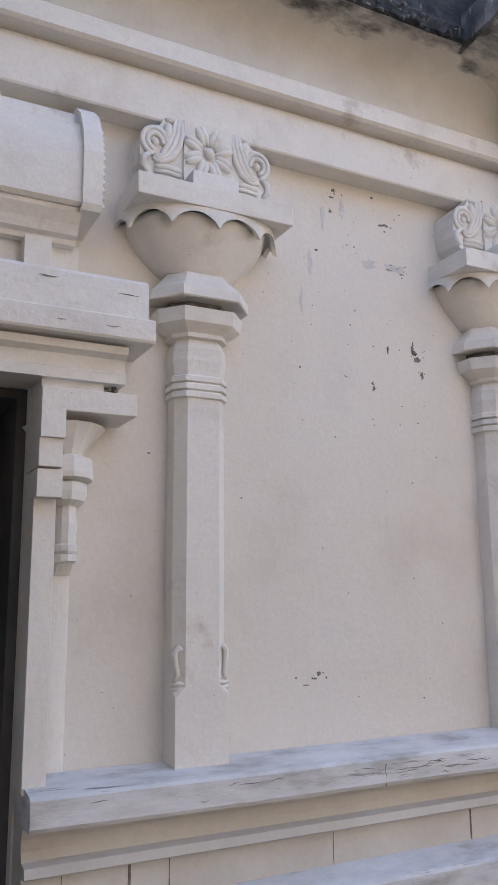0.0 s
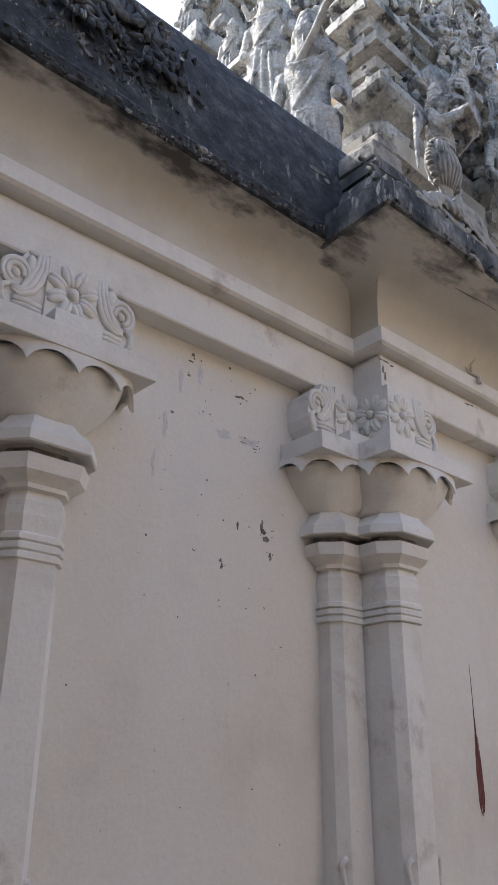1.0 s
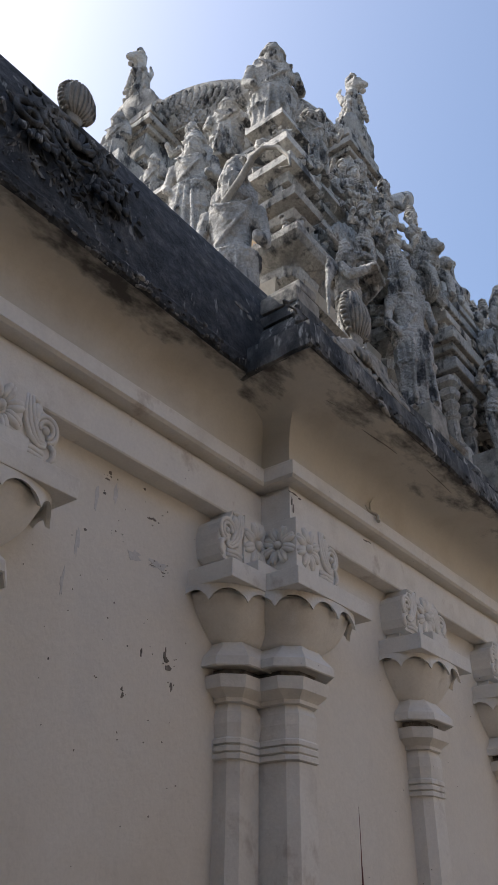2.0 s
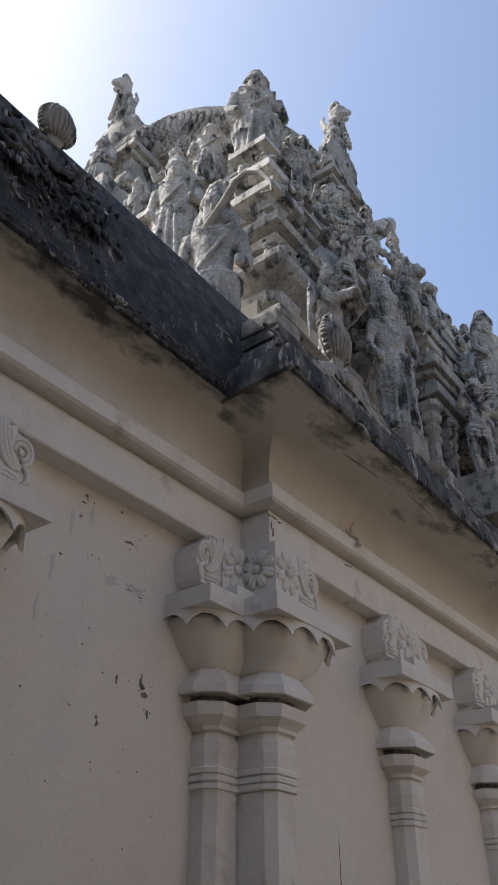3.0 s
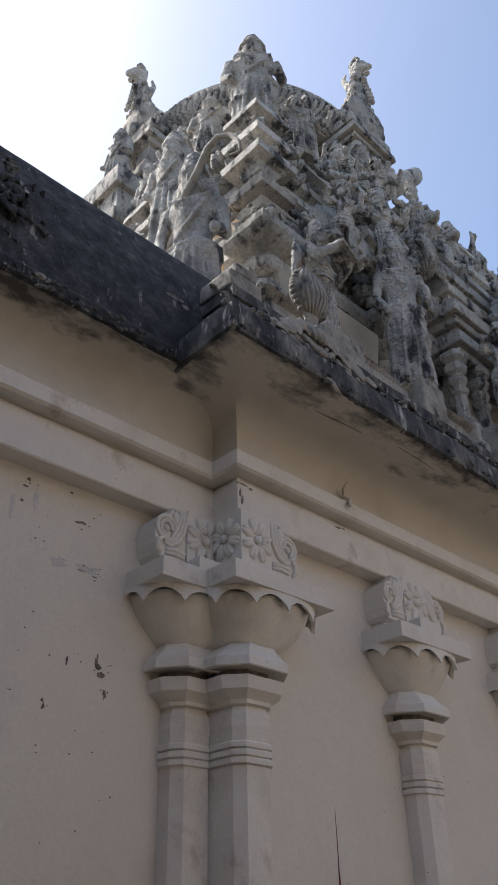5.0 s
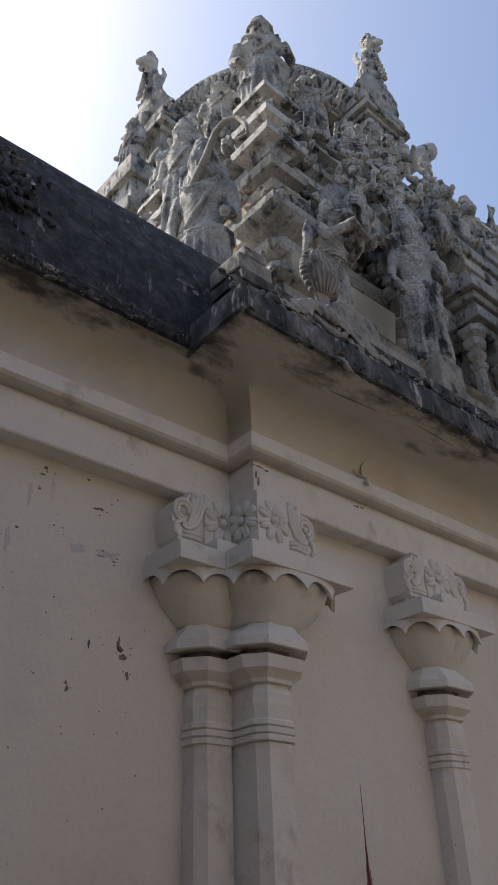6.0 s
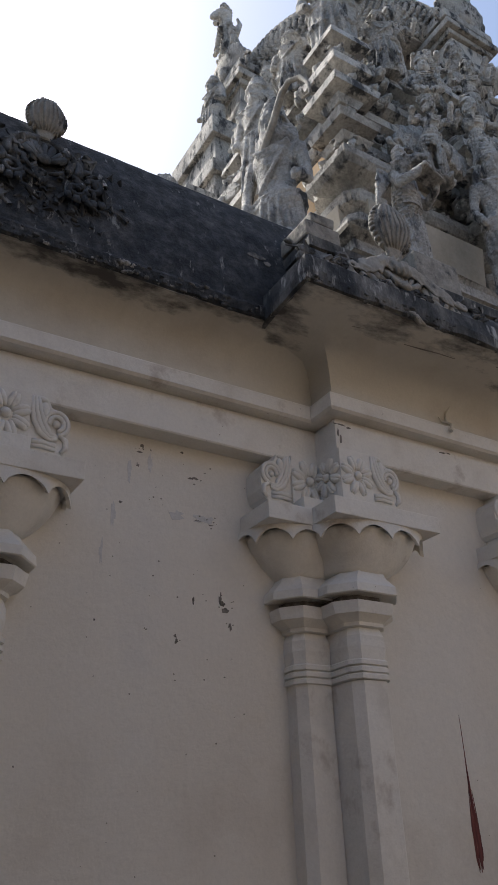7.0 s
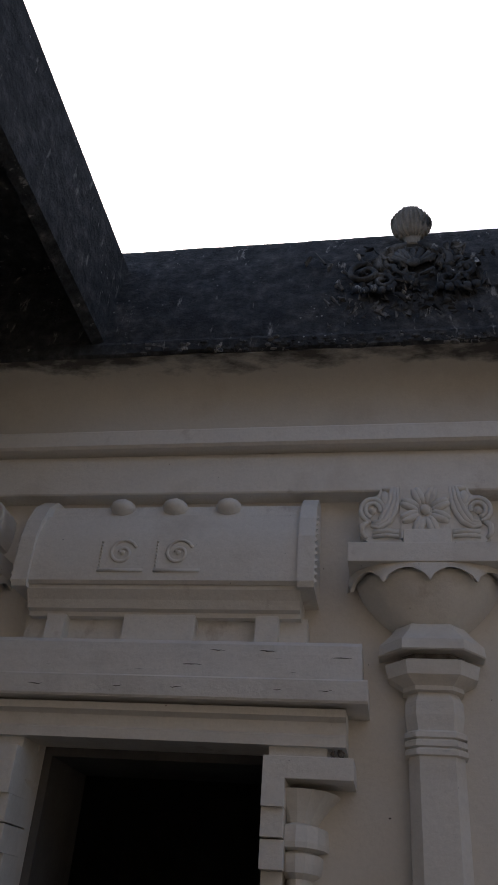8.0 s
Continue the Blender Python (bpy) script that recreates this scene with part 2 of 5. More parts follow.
def moulding(name, profile, mat, west=WEST, east=EAST, waver=0.0, label="", seed=0.0, step=0.35):
    """A course that follows the facade: profile of (projection, height), open at the wall side."""
    bm = bmesh.new()
    rows = []
    for d, z in profile:
        pts = split_run(d, west, east, step)
        rows.append([(x, y, z) for x, y in pts])
    count = min(len(r) for r in rows)
    if any(len(r) != count for r in rows):
        rows = [[(x, y, z) for x, y in run(d, west, east)] for d, z in profile]
    verts = [[bm.verts.new(p) for p in r] for r in rows]
    for a, b in zip(verts, verts[1:]):
        for i in range(len(a) - 1):
            bm.faces.new((a[i], a[i + 1], b[i + 1], b[i]))
    bm.faces.new([r[0] for r in verts])
    bm.faces.new([r[-1] for r in verts][::-1])
    if waver:
        for v in bm.verts:
            q = v.co * 1.0 + Vector((seed, 0, 0))
            v.co.z += waver * noise.noise(q * 2.1) + 0.4 * waver * noise.noise(q * 9)
            v.co.y += waver * noise.noise(q * 1.7 + Vector((7, 3, 1)))
    ob = part(name, bm, mat)
    return tagged(ob, label or "moulded plaster course along the temple wall", "moulding", kind="structure")


# ---------------------------------------------------------------- ground, walls, roof
bm = bmesh.new()
bmesh.ops.create_grid(bm, x_segments=40, y_segments=40, size=400)
for v in bm.verts:
    v.co.x, v.co.y = v.co.x * abs(v.co.x / 400), v.co.y * abs(v.co.y / 400)
ground = part("ground", bm, M_GROUND)
tagged(ground, "swept brown courtyard ground", "ground", kind="structure")

# unseen wall, added to throw warm light on the facade and block low sky
bm = bmesh.new()
box(bm, -12, 14, -6.9, -6.5, 0, 6.0)
tagged(part("wall_south", bm, M_OUTER), "added unseen wall that bounces warm light and blocks sky", "wall", kind="structure")

T = 0.4
bm = bmesh.new()
TOP = 3.45
box(bm, DOOR_X + DOOR_HALF, CX, 0, T, 0, TOP)
tagged(part("wall_north_1", bm, M_WALL), "whitewashed plaster temple wall with chips and stains", "wall", kind="structure")
bm = bmesh.new()
box(bm, WEST, DOOR_X - DOOR_HALF, 0, T, 0, TOP)
tagged(part("wall_north_2", bm, M_WALL), "whitewashed plaster temple wall beside the doorway", "wall", kind="structure")
bm = bmesh.new()
box(bm, DOOR_X - DOOR_HALF, DOOR_X + DOOR_HALF, 0, T, DOOR_TOP, TOP)
tagged(part("wall_north_3", bm, M_WALL), "whitewashed plaster wall over the doorway", "wall", kind="structure")
bm = bmesh.new()
box(bm, CX, NICHE_X - DOOR_HALF, -STEP, T, 0, TOP)
tagged(part("wall_north_4", bm, M_WALL), "whitewashed plaster wall that steps forward", "wall", kind="structure")
bm = bmesh.new()
box(bm, NICHE_X + DOOR_HALF, EAST, -STEP, T, 0, TOP)
box(bm, NICHE_X - DOOR_HALF, NICHE_X + DOOR_HALF, -STEP, T, DOOR_TOP, TOP)
box(bm, NICHE_X - DOOR_HALF, NICHE_X + DOOR_HALF, 0.1, T, 0, DOOR_TOP)
tagged(part("wall_north_5", bm, M_WALL), "whitewashed plaster wall with a niche", "wall", kind="structure")

# lining added so its dark colour shades the door reveal, and the room behind
bm = bmesh.new()
a, b = DOOR_X - DOOR_HALF, DOOR_X + DOOR_HALF
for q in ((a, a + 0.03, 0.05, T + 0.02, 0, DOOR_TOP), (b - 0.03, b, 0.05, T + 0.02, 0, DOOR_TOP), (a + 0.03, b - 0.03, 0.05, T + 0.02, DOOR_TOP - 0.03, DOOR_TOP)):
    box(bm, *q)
tagged(part("door_frame", bm, M_INSIDE), "dark lining added to shade the doorway reveal", "door frame", kind="structure")
# room walls and ceiling, their gloom painted in by the dark plaster
bm = bmesh.new()
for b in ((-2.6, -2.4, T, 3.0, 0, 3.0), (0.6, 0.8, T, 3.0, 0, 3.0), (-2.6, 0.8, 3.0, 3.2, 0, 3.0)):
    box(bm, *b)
tagged(part("wall_inner", bm, M_INSIDE), "wall of the room inside, shade put into its colour", "wall", kind="structure")
bm = bmesh.new()
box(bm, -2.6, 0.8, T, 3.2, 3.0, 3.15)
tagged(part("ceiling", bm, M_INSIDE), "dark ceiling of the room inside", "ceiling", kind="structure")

bm = bmesh.new()
box(bm, WEST, EAST, -0.1, 9.0, 3.452, 3.9)
box(bm, WEST, WEST + 0.4, T, 9.0, 0, 3.45)
box(bm, EAST - 0.4, EAST, T, 9.0, 0, 3.45)
box(bm, WEST + 0.4, EAST - 0.4, 8.6, 9.0, 0, 3.45)
tagged(part("roof", bm, M_ROOF), "flat lime-screed roof of the temple hall", "roof", kind="structure")

# ---------------------------------------------------------------- cornice courses
moulding("fascia", [(0, 2.871), (0.083, 2.871), (0.088, 2.877), (0.088, 3.035), (0.072, 3.04), (0.072, 3.058), (0, 3.058)], M_TRIM,
         waver=0.004, label="white plaster fascia band below the cornice")
moulding("fillet", [(0, 3.056), (0.132, 3.058), (0.145, 3.068), (0.145, 3.132), (0.137, 3.142), (0.09, 3.152), (0, 3.155)], M_TRIM,
         waver=0.004, label="thin white plaster fillet", seed=3)


def course(name, profile, corners, mat, label, waver=0.0, rag=0.0, seed=0.0, step=0.12, category="moulding"):
    """A moulded course along any plan line given for each projection."""
    bm = bmesh.new()
    base = corners(profile[len(profile) // 2][0])
    ks = [max(1, int(math.dist(a, b) / step)) for a, b in zip(base, base[1:])]
    rows = []
    for d, z in profile:
        c, pts = corners(d), []
        for (p, q, k) in zip(c, c[1:], ks):
            pts += [(p[0] + (q[0] - p[0]) * i / k, p[1] + (q[1] - p[1]) * i / k, z) for i in range(k)]
        rows.append([bm.verts.new(p) for p in pts + [(*c[-1], z)]])
    low = min(z for _, z in profile)
    for a, b in zip(rows, rows[1:]):
        for i in range(len(a) - 1):
            bm.faces.new((a[i], a[i + 1], b[i + 1], b[i]))
    bm.faces.new([r[0] for r in rows])
    bm.faces.new([r[-1] for r in rows][::-1])
    for v in bm.verts:
        q = v.co + Vector((seed, seed * 0.3, 0))
        amount = waver + (rag if v.co.z < low + 0.06 else 0.0)
        v.co.z += amount * (noise.noise(q * 2.3) + 0.6 * noise.noise(q * 11) + (0.7 * noise.noise(q * 31) if rag else 0.0))
        v.co.y += 0.8 * amount * noise.noise(q * 3.1 + Vector((4, 9, 2)))
    ob = part(name, bm, mat, smooth=name == "cove")
    if name == "cove":
        ob.data.set_sharp_from_angle(angle=radians(40))
    return tagged(ob, label, category, kind="structure")


def line_a(d):
    return [(WEST, -d), (CX - 0.12, -d)]


def line_b(d):
    return [(CX - d, 0.3), (CX - d, -STEP - d), (EAST, -STEP - d)]


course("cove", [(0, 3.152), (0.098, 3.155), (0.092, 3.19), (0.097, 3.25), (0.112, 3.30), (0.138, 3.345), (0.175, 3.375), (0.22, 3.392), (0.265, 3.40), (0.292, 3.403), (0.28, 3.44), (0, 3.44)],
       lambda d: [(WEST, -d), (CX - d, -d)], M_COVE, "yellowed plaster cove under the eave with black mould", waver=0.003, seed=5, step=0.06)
course("eave", [(0.1, 3.41), (0.292, 3.408), (0.306, 3.416), (0.311, 3.46), (0.298, 3.482), (0.289, 3.6), (0.262, 3.78), (0.225, 3.95), (0.165, 4.13), (0.145, 4.17), (0.12, 4.18), (0.0, 4.17)],
       line_a, M_EAVE, "black weathered eave parapet with streaks", waver=0.003, rag=0.006, seed=2, category="eave", step=0.04)
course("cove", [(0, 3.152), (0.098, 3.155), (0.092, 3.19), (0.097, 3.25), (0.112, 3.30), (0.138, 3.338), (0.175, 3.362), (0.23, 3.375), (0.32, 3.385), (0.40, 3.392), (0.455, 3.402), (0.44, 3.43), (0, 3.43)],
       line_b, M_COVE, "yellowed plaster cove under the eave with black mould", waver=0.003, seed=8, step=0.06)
course("eave", [(0.1, 3.41), (0.452, 3.406), (0.466, 3.412), (0.47, 3.455), (0.462, 3.54), (0.448, 3.553), (0.40, 3.563), (0.375, 3.60), (0.36, 3.65), (0.33, 3.72),
                (0.30, 3.76), (0.315, 3.765), (0.318, 3.82), (0.30, 3.83), (0.1, 3.83)],
       line_b, M_EAVE_GREY, "grey-streaked weathered eave with carved slope", waver=0.005, rag=0.008, seed=4, category="eave", step=0.05)
course("coping", [(0.02, 3.82), (0.20, 3.822), (0.205, 3.83), (0.205, 3.95), (0.19, 3.96), (0.02, 3.96)], line_b, M_CREST,
       "grey stone coping above the eave", waver=0.005, seed=6, category="coping")

# ---------------------------------------------------------------- base courses


def base_right(d):
    return [(DOOR_X + DOOR_HALF + 0.005, -d), (CX - d, -d), (CX - d, -STEP - d), (EAST, -STEP - d)]


def base_left(d):
    return [(WEST, -d), (DOOR_X - DOOR_HALF - 0.005, -d)]


for way in (base_right, base_left):
    course("ledge", [(0, 0.805), (0.02, 0.807), (0.195, 0.790), (0.207, 0.782), (0.21, 0.715), (0.202, 0.703), (0, 0.70)], way, M_LEDGE,
           "worn white plinth ledge with cracked paint", waver=0.003, seed=1, step=0.1)
    course("plinth_neck", [(0, 0.702), (0.125, 0.70), (0.112, 0.67), (0.112, 0.64), (0.126, 0.618), (0.165, 0.613), (0.168, 0.588), (0.16, 0.583), (0, 0.58)], way, M_BASE,
           "cream plaster neck moulding of the plinth", waver=0.002, seed=3)
    course("plinth_face", [(0, 0.582), (0.128, 0.582), (0.128, 0.47), (0, 0.47)], way, M_BASE,
           "cream plaster plinth face with joints", seed=5)
    course("plinth_step", [(0, 0.475), (0.135, 0.475), (0.25, 0.455), (0.262, 0.445), (0.265, 0.36), (0.25, 0.33), (0.27, 0.28), (0.30, 0.24), (0.30, 0.0), (0, 0.0)], way, M_LEDGE,
           "worn white lower plinth step", waver=0.004, seed=7)

# joints in the plinth face and cracks in the ledge
bm = bmesh.new()
for x, w in ((-0.42, 0.002), (-0.235, 0.008), (-0.115, 0.003), (0.43, 0.0015), (0.98, 0.006)):
    box(bm, x, x + w, -0.1295, -0.12, 0.475, 0.58)
pts = [(0.585, 0.772), (0.578, 0.75), (0.584, 0.735), (0.581, 0.705)]
for (x0, z0), (x1, z1) in zip(pts, pts[1:]):
    tube(bm, [(x0, -0.2085, z0), (x1, -0.2085, z1)], 0.0018, 4)
rnd = random.Random(31)
for k in range(34):
    x = rnd.gauss(0.66, 0.24) if k < 26 else rnd.uniform(-0.5, 1.2)
    w = rnd.uniform(0.015, 0.09)
    z = rnd.choice((0.762, 0.752, 0.74, 0.765, 0.728)) + rnd.uniform(-0.004, 0.004)
    if x < -0.5 or x + w > 1.25:
        continue
    pts = [(x + w * i / 4, -0.2088, z + rnd.uniform(-0.003, 0.003)) for i in range(5)]
    tube(bm, pts, [0.0004, 0.0010, 0.0014, 0.0009, 0.0004], 4)
for k in range(22):
    x, u, w = rnd.gauss(0.6, 0.3), rnd.uniform(0.05, 0.95), rnd.uniform(0.02, 0.10)
    if x < -0.5 or x + w > 1.25:
        continue
    pts = [(x + w * i / 4, -0.02 - 0.175 * u + rnd.uniform(-0.004, 0.004), 0.7925 - 0.018 * u) for i in range(5)]
    tube(bm, pts, [0.0006, 0.0014, 0.002, 0.0013, 0.0005], 4)
cracks = part("plinth_joint", bm, M_CHIP_AND_SHADE)
tagged(cracks, "dark open joints and cracks in the plinth", "crack", kind="structure")

# ---------------------------------------------------------------- pilasters


def half_ring(z, wf, ws, df, ds, back):
    return [(-ws, back, z), (-ws, -ds, z), (-wf, -df, z), (wf, -df, z), (ws, -ds, z), (ws, back, z)]


def stack(levels, back):
    """Levels of (height, front half-width, half-width, front depth, side depth)."""
    return loft(bmesh.new(), [half_ring(*lv, back) for lv in levels], closed=True)


def bowl_outline(f, back, n=66):
    """A half-oval row along the lotus cup at flare f (0 at the neck, 1 at the rim), with the petal phase."""
    ws, d = 0.122 + f * 0.162, 0.134 + f * 0.112
    row = [(-ws, back, 0.0)] if back > 0 else []
    for i in range(n + 1):
        a = math.pi * i / n
        c, q = math.cos(a), math.sin(a)
        k = (abs(c) ** 2.7 + abs(q) ** 2.7) ** (-1 / 2.7)
        row.append((-ws * c * k, -d * q * k, (i / 11) % 1.0))
    return row + ([(ws, back, 0.0)] if back > 0 else [])


def skin(bm, rows):
    verts = [[bm.verts.new(p) for p in r] for r in rows]
    for a, b in zip(verts, verts[1:]):
        for i in range(len(a) - 1):
            bm.faces.new((a[i], a[i + 1], b[i + 1], b[i]))
    return verts


def bowl(back):
    """The lotus cup: a plain rounded flare."""
    bm = bmesh.new()
    rows = []
    for k in range(11):
        u = k / 10
        f = 0.93 * (0.86 * u + 0.14 * math.sin(u * math.pi))
        row = []
        for x, y, ph in bowl_outline(f, back):
            k = 1 + 0.03 * u * (math.sin(math.pi * ph) - 0.6)
            row.append((x * k, (y * k if y < 0 else y), 2.336 + 0.172 * u))
        rows.append(row)
    verts = skin(bm, rows)
    bm.faces.new(verts[0][::-1])
    bm.faces.new(verts[-1])
    return bm


def petal_skirt(back):
    """The scalloped rim that hangs round the cup under the abacus, cusps downward."""
    bm = bmesh.new()
    edge, rows = [], []
    outline = bowl_outline(1.0, back)
    for x, y, ph in outline:
        arch = max(0.0, math.sin(math.pi * ph)) ** 0.6
        edge.append((0.03 * (1 - arch), 2.452 + 0.052 * arch))
    for u in (1.0, 0.66, 0.33, 0.0):
        rows.append([(x * (1 + flip * u), (y * (1 + flip * u) if y < 0 else y), 2.5235 + (z - 2.5235) * u) for (x, y, _), (flip, z) in zip(outline, edge)])
    inner = [[(x * 0.95, (y * 0.95 if y < 0 else y), z + 0.006) for x, y, z in rows[0]], [(x * 0.94, (y * 0.94 if y < 0 else y), 2.5235) for x, y, _ in outline]]
    skin(bm, [inner[1], inner[0]] + rows)
    return bm


def spiral(cx, cz, r0, r1, a0, turns, y, n=22):
    return [(cx + (r0 + (r1 - r0) * i / n) * math.cos(a0 + turns * math.tau * i / n), y,
             cz + (r0 + (r1 - r0) * i / n) * math.sin(a0 + turns * math.tau * i / n)) for i in range(n + 1)]


def flower(y, cx, cz, r):
    bm = bmesh.new()
    for k in range(8):
        a = k * math.tau / 8 + math.pi / 8
        turn = Matrix.Rotation(-a, 3, "Y")
        for q in (-0.13, 0.13):
            b = a + q
            ball(bm, (cx + 0.62 * r * math.cos(b), y, cz + 0.62 * r * math.sin(b)), (0.38 * r, 0.016, 0.15 * r), 2, turn)
    ball(bm, (cx, y - 0.006, cz), (0.2 * r, 0.018, 0.2 * r))
    return bm


def wing_block(side, back, lift):
    """The cut-out ground of a leaf scroll."""
    s = side
    outline = ((0.08, 2.642), (0.205, 2.642), (0.225, 2.655), (0.236, 2.69), (0.239, 2.735), (0.234, 2.775), (0.216, 2.80),
               (0.188, 2.812), (0.168, 2.82), (0.152, 2.852), (0.08, 2.852))
    return loft(bmesh.new(), [[(s * x, back, z + lift) for x, z in outline], [(s * x, -0.142, z + lift) for x, z in outline]], closed=True)


def scroll(side, y):
    """A carved leaf scroll that rolls down to one side, in close parallel bands."""
    bm = bmesh.new()
    s = side
    for r in (0.044, 0.027):
        tube(bm, [(s * (0.188 + r * math.cos(a)), y - 0.004, 2.758 + r * math.sin(a)) for a in [math.pi * (-0.45 + 1.55 * i / 14) for i in range(15)]], 0.0095, 6)
    ball(bm, (s * 0.188, y - 0.002, 2.755), (0.014, 0.014, 0.014))
    for off in (0.0, 0.019, 0.038):
        pts = [(0.094 + off * 0.6, 2.845), (0.094 + off * 0.8, 2.80), (0.104 + off, 2.755), (0.128 + off * 0.8, 2.715 + off * 0.3), (0.165, 2.692 + off * 0.55), (0.195, 2.70 + off * 0.3)]
        tube(bm, [(s * x, y - 0.005, z) for x, z in pts], [0.007, 0.010, 0.011, 0.011, 0.009, 0.006], 6)
    tube(bm, [(s * 0.205, y - 0.003, 2.715), (s * 0.226, y - 0.004, 2.70), (s * 0.228, y - 0.004, 2.672), (s * 0.21, y - 0.002, 2.655)], [0.009, 0.012, 0.012, 0.007], 6)
    for z, r in ((2.68, 0.010), (2.665, 0.008)):
        tube(bm, [(s * 0.095, y - 0.002, z - 0.004), (s * 0.14, y - 0.005, z), (s * 0.19, y - 0.002, z - 0.004)], r, 6)
    ball(bm, (s * 0.142, y - 0.002, 2.80), (0.018, 0.014, 0.034))
    ball(bm, (s * 0.125, y, 2.842), (0.03, 0.012, 0.012))
    return bm


def naga(side):
    """The small cobra-hood stop at the foot of the chamfer."""
    bm = bmesh.new()
    x, y = side * 0.074, -0.104
    tube(bm, [(x - side * 0.014, y - 0.006, 1.135), (x, y - 0.012, 1.142), (x + side * 0.012, y - 0.004, 1.125), (x + side * 0.008, y - 0.008, 1.09),
              (x + side * 0.002, y - 0.01, 1.065), (x + side * 0.012, y - 0.006, 1.045)], [0.008, 0.011, 0.010, 0.008, 0.008, 0.006])
    for z in (1.038, 1.022):
        tube(bm, [(x - side * 0.022, y - 0.012, z), (x, y - 0.008, z), (x + side * 0.018, y + 0.004, z)], 0.008)
    return bm


def pilaster(m, label, back=0.0):
    """An engaged pilaster; its foot is on the plinth ledge, the wall at y = 0, its front towards -y."""
    p = empty("pilaster", m, label, "pilaster", "pilasters along the wall")
    e = 0.0 if back == 0 else 0.002

    def lift(levels):
        return [(z + e, *r) for z, *r in levels]
    bm = stack([(0.76, 0.088, 0.0885, 0.126, 0.125), (1.0, 0.088, 0.0885, 0.126, 0.125), (1.03, 0.056, 0.0885, 0.126, 0.09)], back)
    part("foot_block", bm, M_TRIM, p)
    part("shaft", stack([(1.03, 0.056, 0.0885, 0.126, 0.09), (1.905, 0.055, 0.087, 0.125, 0.089)], back), M_TRIM, p)
    for s in (-1, 1):
        part("cobra_stop", naga(s), M_TRIM, p, smooth=True)
    for z in (1.905, 1.931, 1.957):
        w = 0.004
        part("ring", stack(lift([(z, 0.055, 0.087, 0.125, 0.089), (z + 0.004, 0.06 + w, 0.094 + w, 0.132, 0.093), (z + 0.019, 0.06 + w, 0.094 + w, 0.132, 0.093),
                                 (z + 0.0255, 0.055, 0.088, 0.126, 0.089)]), back), M_TRIM, p)
    part("vase", stack(lift([(1.982, 0.055, 0.087, 0.126, 0.089), (2.03, 0.060, 0.094, 0.132, 0.092), (2.07, 0.058, 0.092, 0.130, 0.091), (2.10, 0.05, 0.08, 0.118, 0.085)]), back), M_TRIM, p)
    part("lower_disc", stack(lift([(2.10, 0.05, 0.08, 0.118, 0.085), (2.104, 0.06, 0.098, 0.136, 0.09), (2.118, 0.06, 0.098, 0.136, 0.09), (2.124, 0.066, 0.105, 0.142, 0.092),
                                   (2.146, 0.084, 0.144, 0.168, 0.10), (2.190, 0.088, 0.154, 0.176, 0.10), (2.196, 0.076, 0.138, 0.162, 0.095), (2.198, 0.04, 0.076, 0.106, 0.07), (2.218, 0.04, 0.076, 0.106, 0.07)]), back), M_TRIM, p)
    # dark insert: the gap's shadow is put into its colour, along with grime
    part("groove", stack(lift([(2.194, 0.055, 0.105, 0.135, 0.085), (2.221, 0.055, 0.105, 0.135, 0.085)]), back), M_CHIP_AND_SHADE, p, "grimy groove between the discs, with painted gap shadow")
    part("upper_disc", stack(lift([(2.218, 0.04, 0.076, 0.106, 0.07), (2.228, 0.062, 0.112, 0.142, 0.09), (2.218, 0.097, 0.172, 0.190, 0.10), (2.222, 0.099, 0.177, 0.195, 0.10), (2.254, 0.098, 0.173, 0.192, 0.10),
                                   (2.305, 0.074, 0.132, 0.155, 0.092), (2.342, 0.064, 0.112, 0.132, 0.08)]), back), M_TRIM, p)
    bm = bowl(back)
    for v in bm.verts:
        v.co.z += e
    cup = part("lotus_capital", bm, M_TRIM, p, "rounded lotus cup", smooth=True)
    bm = petal_skirt(back)
    for v in bm.verts:
        v.co.z += e
    part("petal_rim", bm, M_TRIM, cup, "scalloped petal rim")
    bm = bmesh.new()
    box(bm, -0.275, 0.275, -0.25, back, 2.523 + e, 2.598 + e, 0.004)
    jitter(bm, 0.0015, 9)
    part("abacus", bm, M_TRIM, p)
    fr = bmesh.new()
    if back:
        box(fr, -0.16, 0.19, -0.10, back, 2.597 + e, 2.66)
        box(fr, -0.164, 0.0, -0.168, back, 2.597 + e, 2.852, 0.002)
    else:
        box(fr, -0.19, 0.19, -0.10, back, 2.597 + e, 2.66)
        box(fr, -0.082, 0.082, -0.225, back, 2.597 + e, 2.655, 0.003)
        box(fr, -0.088, 0.088, -0.158, back, 2.65 + e, 2.852)
    part("frieze_block", fr, M_TRIM, p)
    part("flower", flower(-0.168 if back else -0.158, -0.08 if back else 0, 2.742 if back else 2.752, 0.088 if back else 0.096), M_TRIM, p, "eight-petalled carved flower", smooth=True)
    for s in ((1,) if back else (-1, 1)):
        bm = wing_block(s, back, e)
        lead = -0.018 if back else -0.004
        for v in bm.verts:
            v.co.y += lead if v.co.y < 0 else 0
        near = -0.085 if back else 0.0
        for v in bm.verts:
            v.co.x += near
        ground_ = part("scroll_ground", bm, M_TRIM, p)
        bm = scroll(s, -0.142 + lead)
        for v in bm.verts:
            v.co.x += near
        part("leaf_scroll", bm, M_TRIM, ground_, "carved leaf scroll", smooth=True)
    for ob in p.children_recursive:
        for v in ob.data.vertices:
            v.co.z = float(np.interp(v.co.z, (0.0, 1.03, 1.90, 2.262, 2.342, 2.6, 2.852), (0.0, 1.03, 1.917, 2.285, 2.348, 2.6, 2.873)))
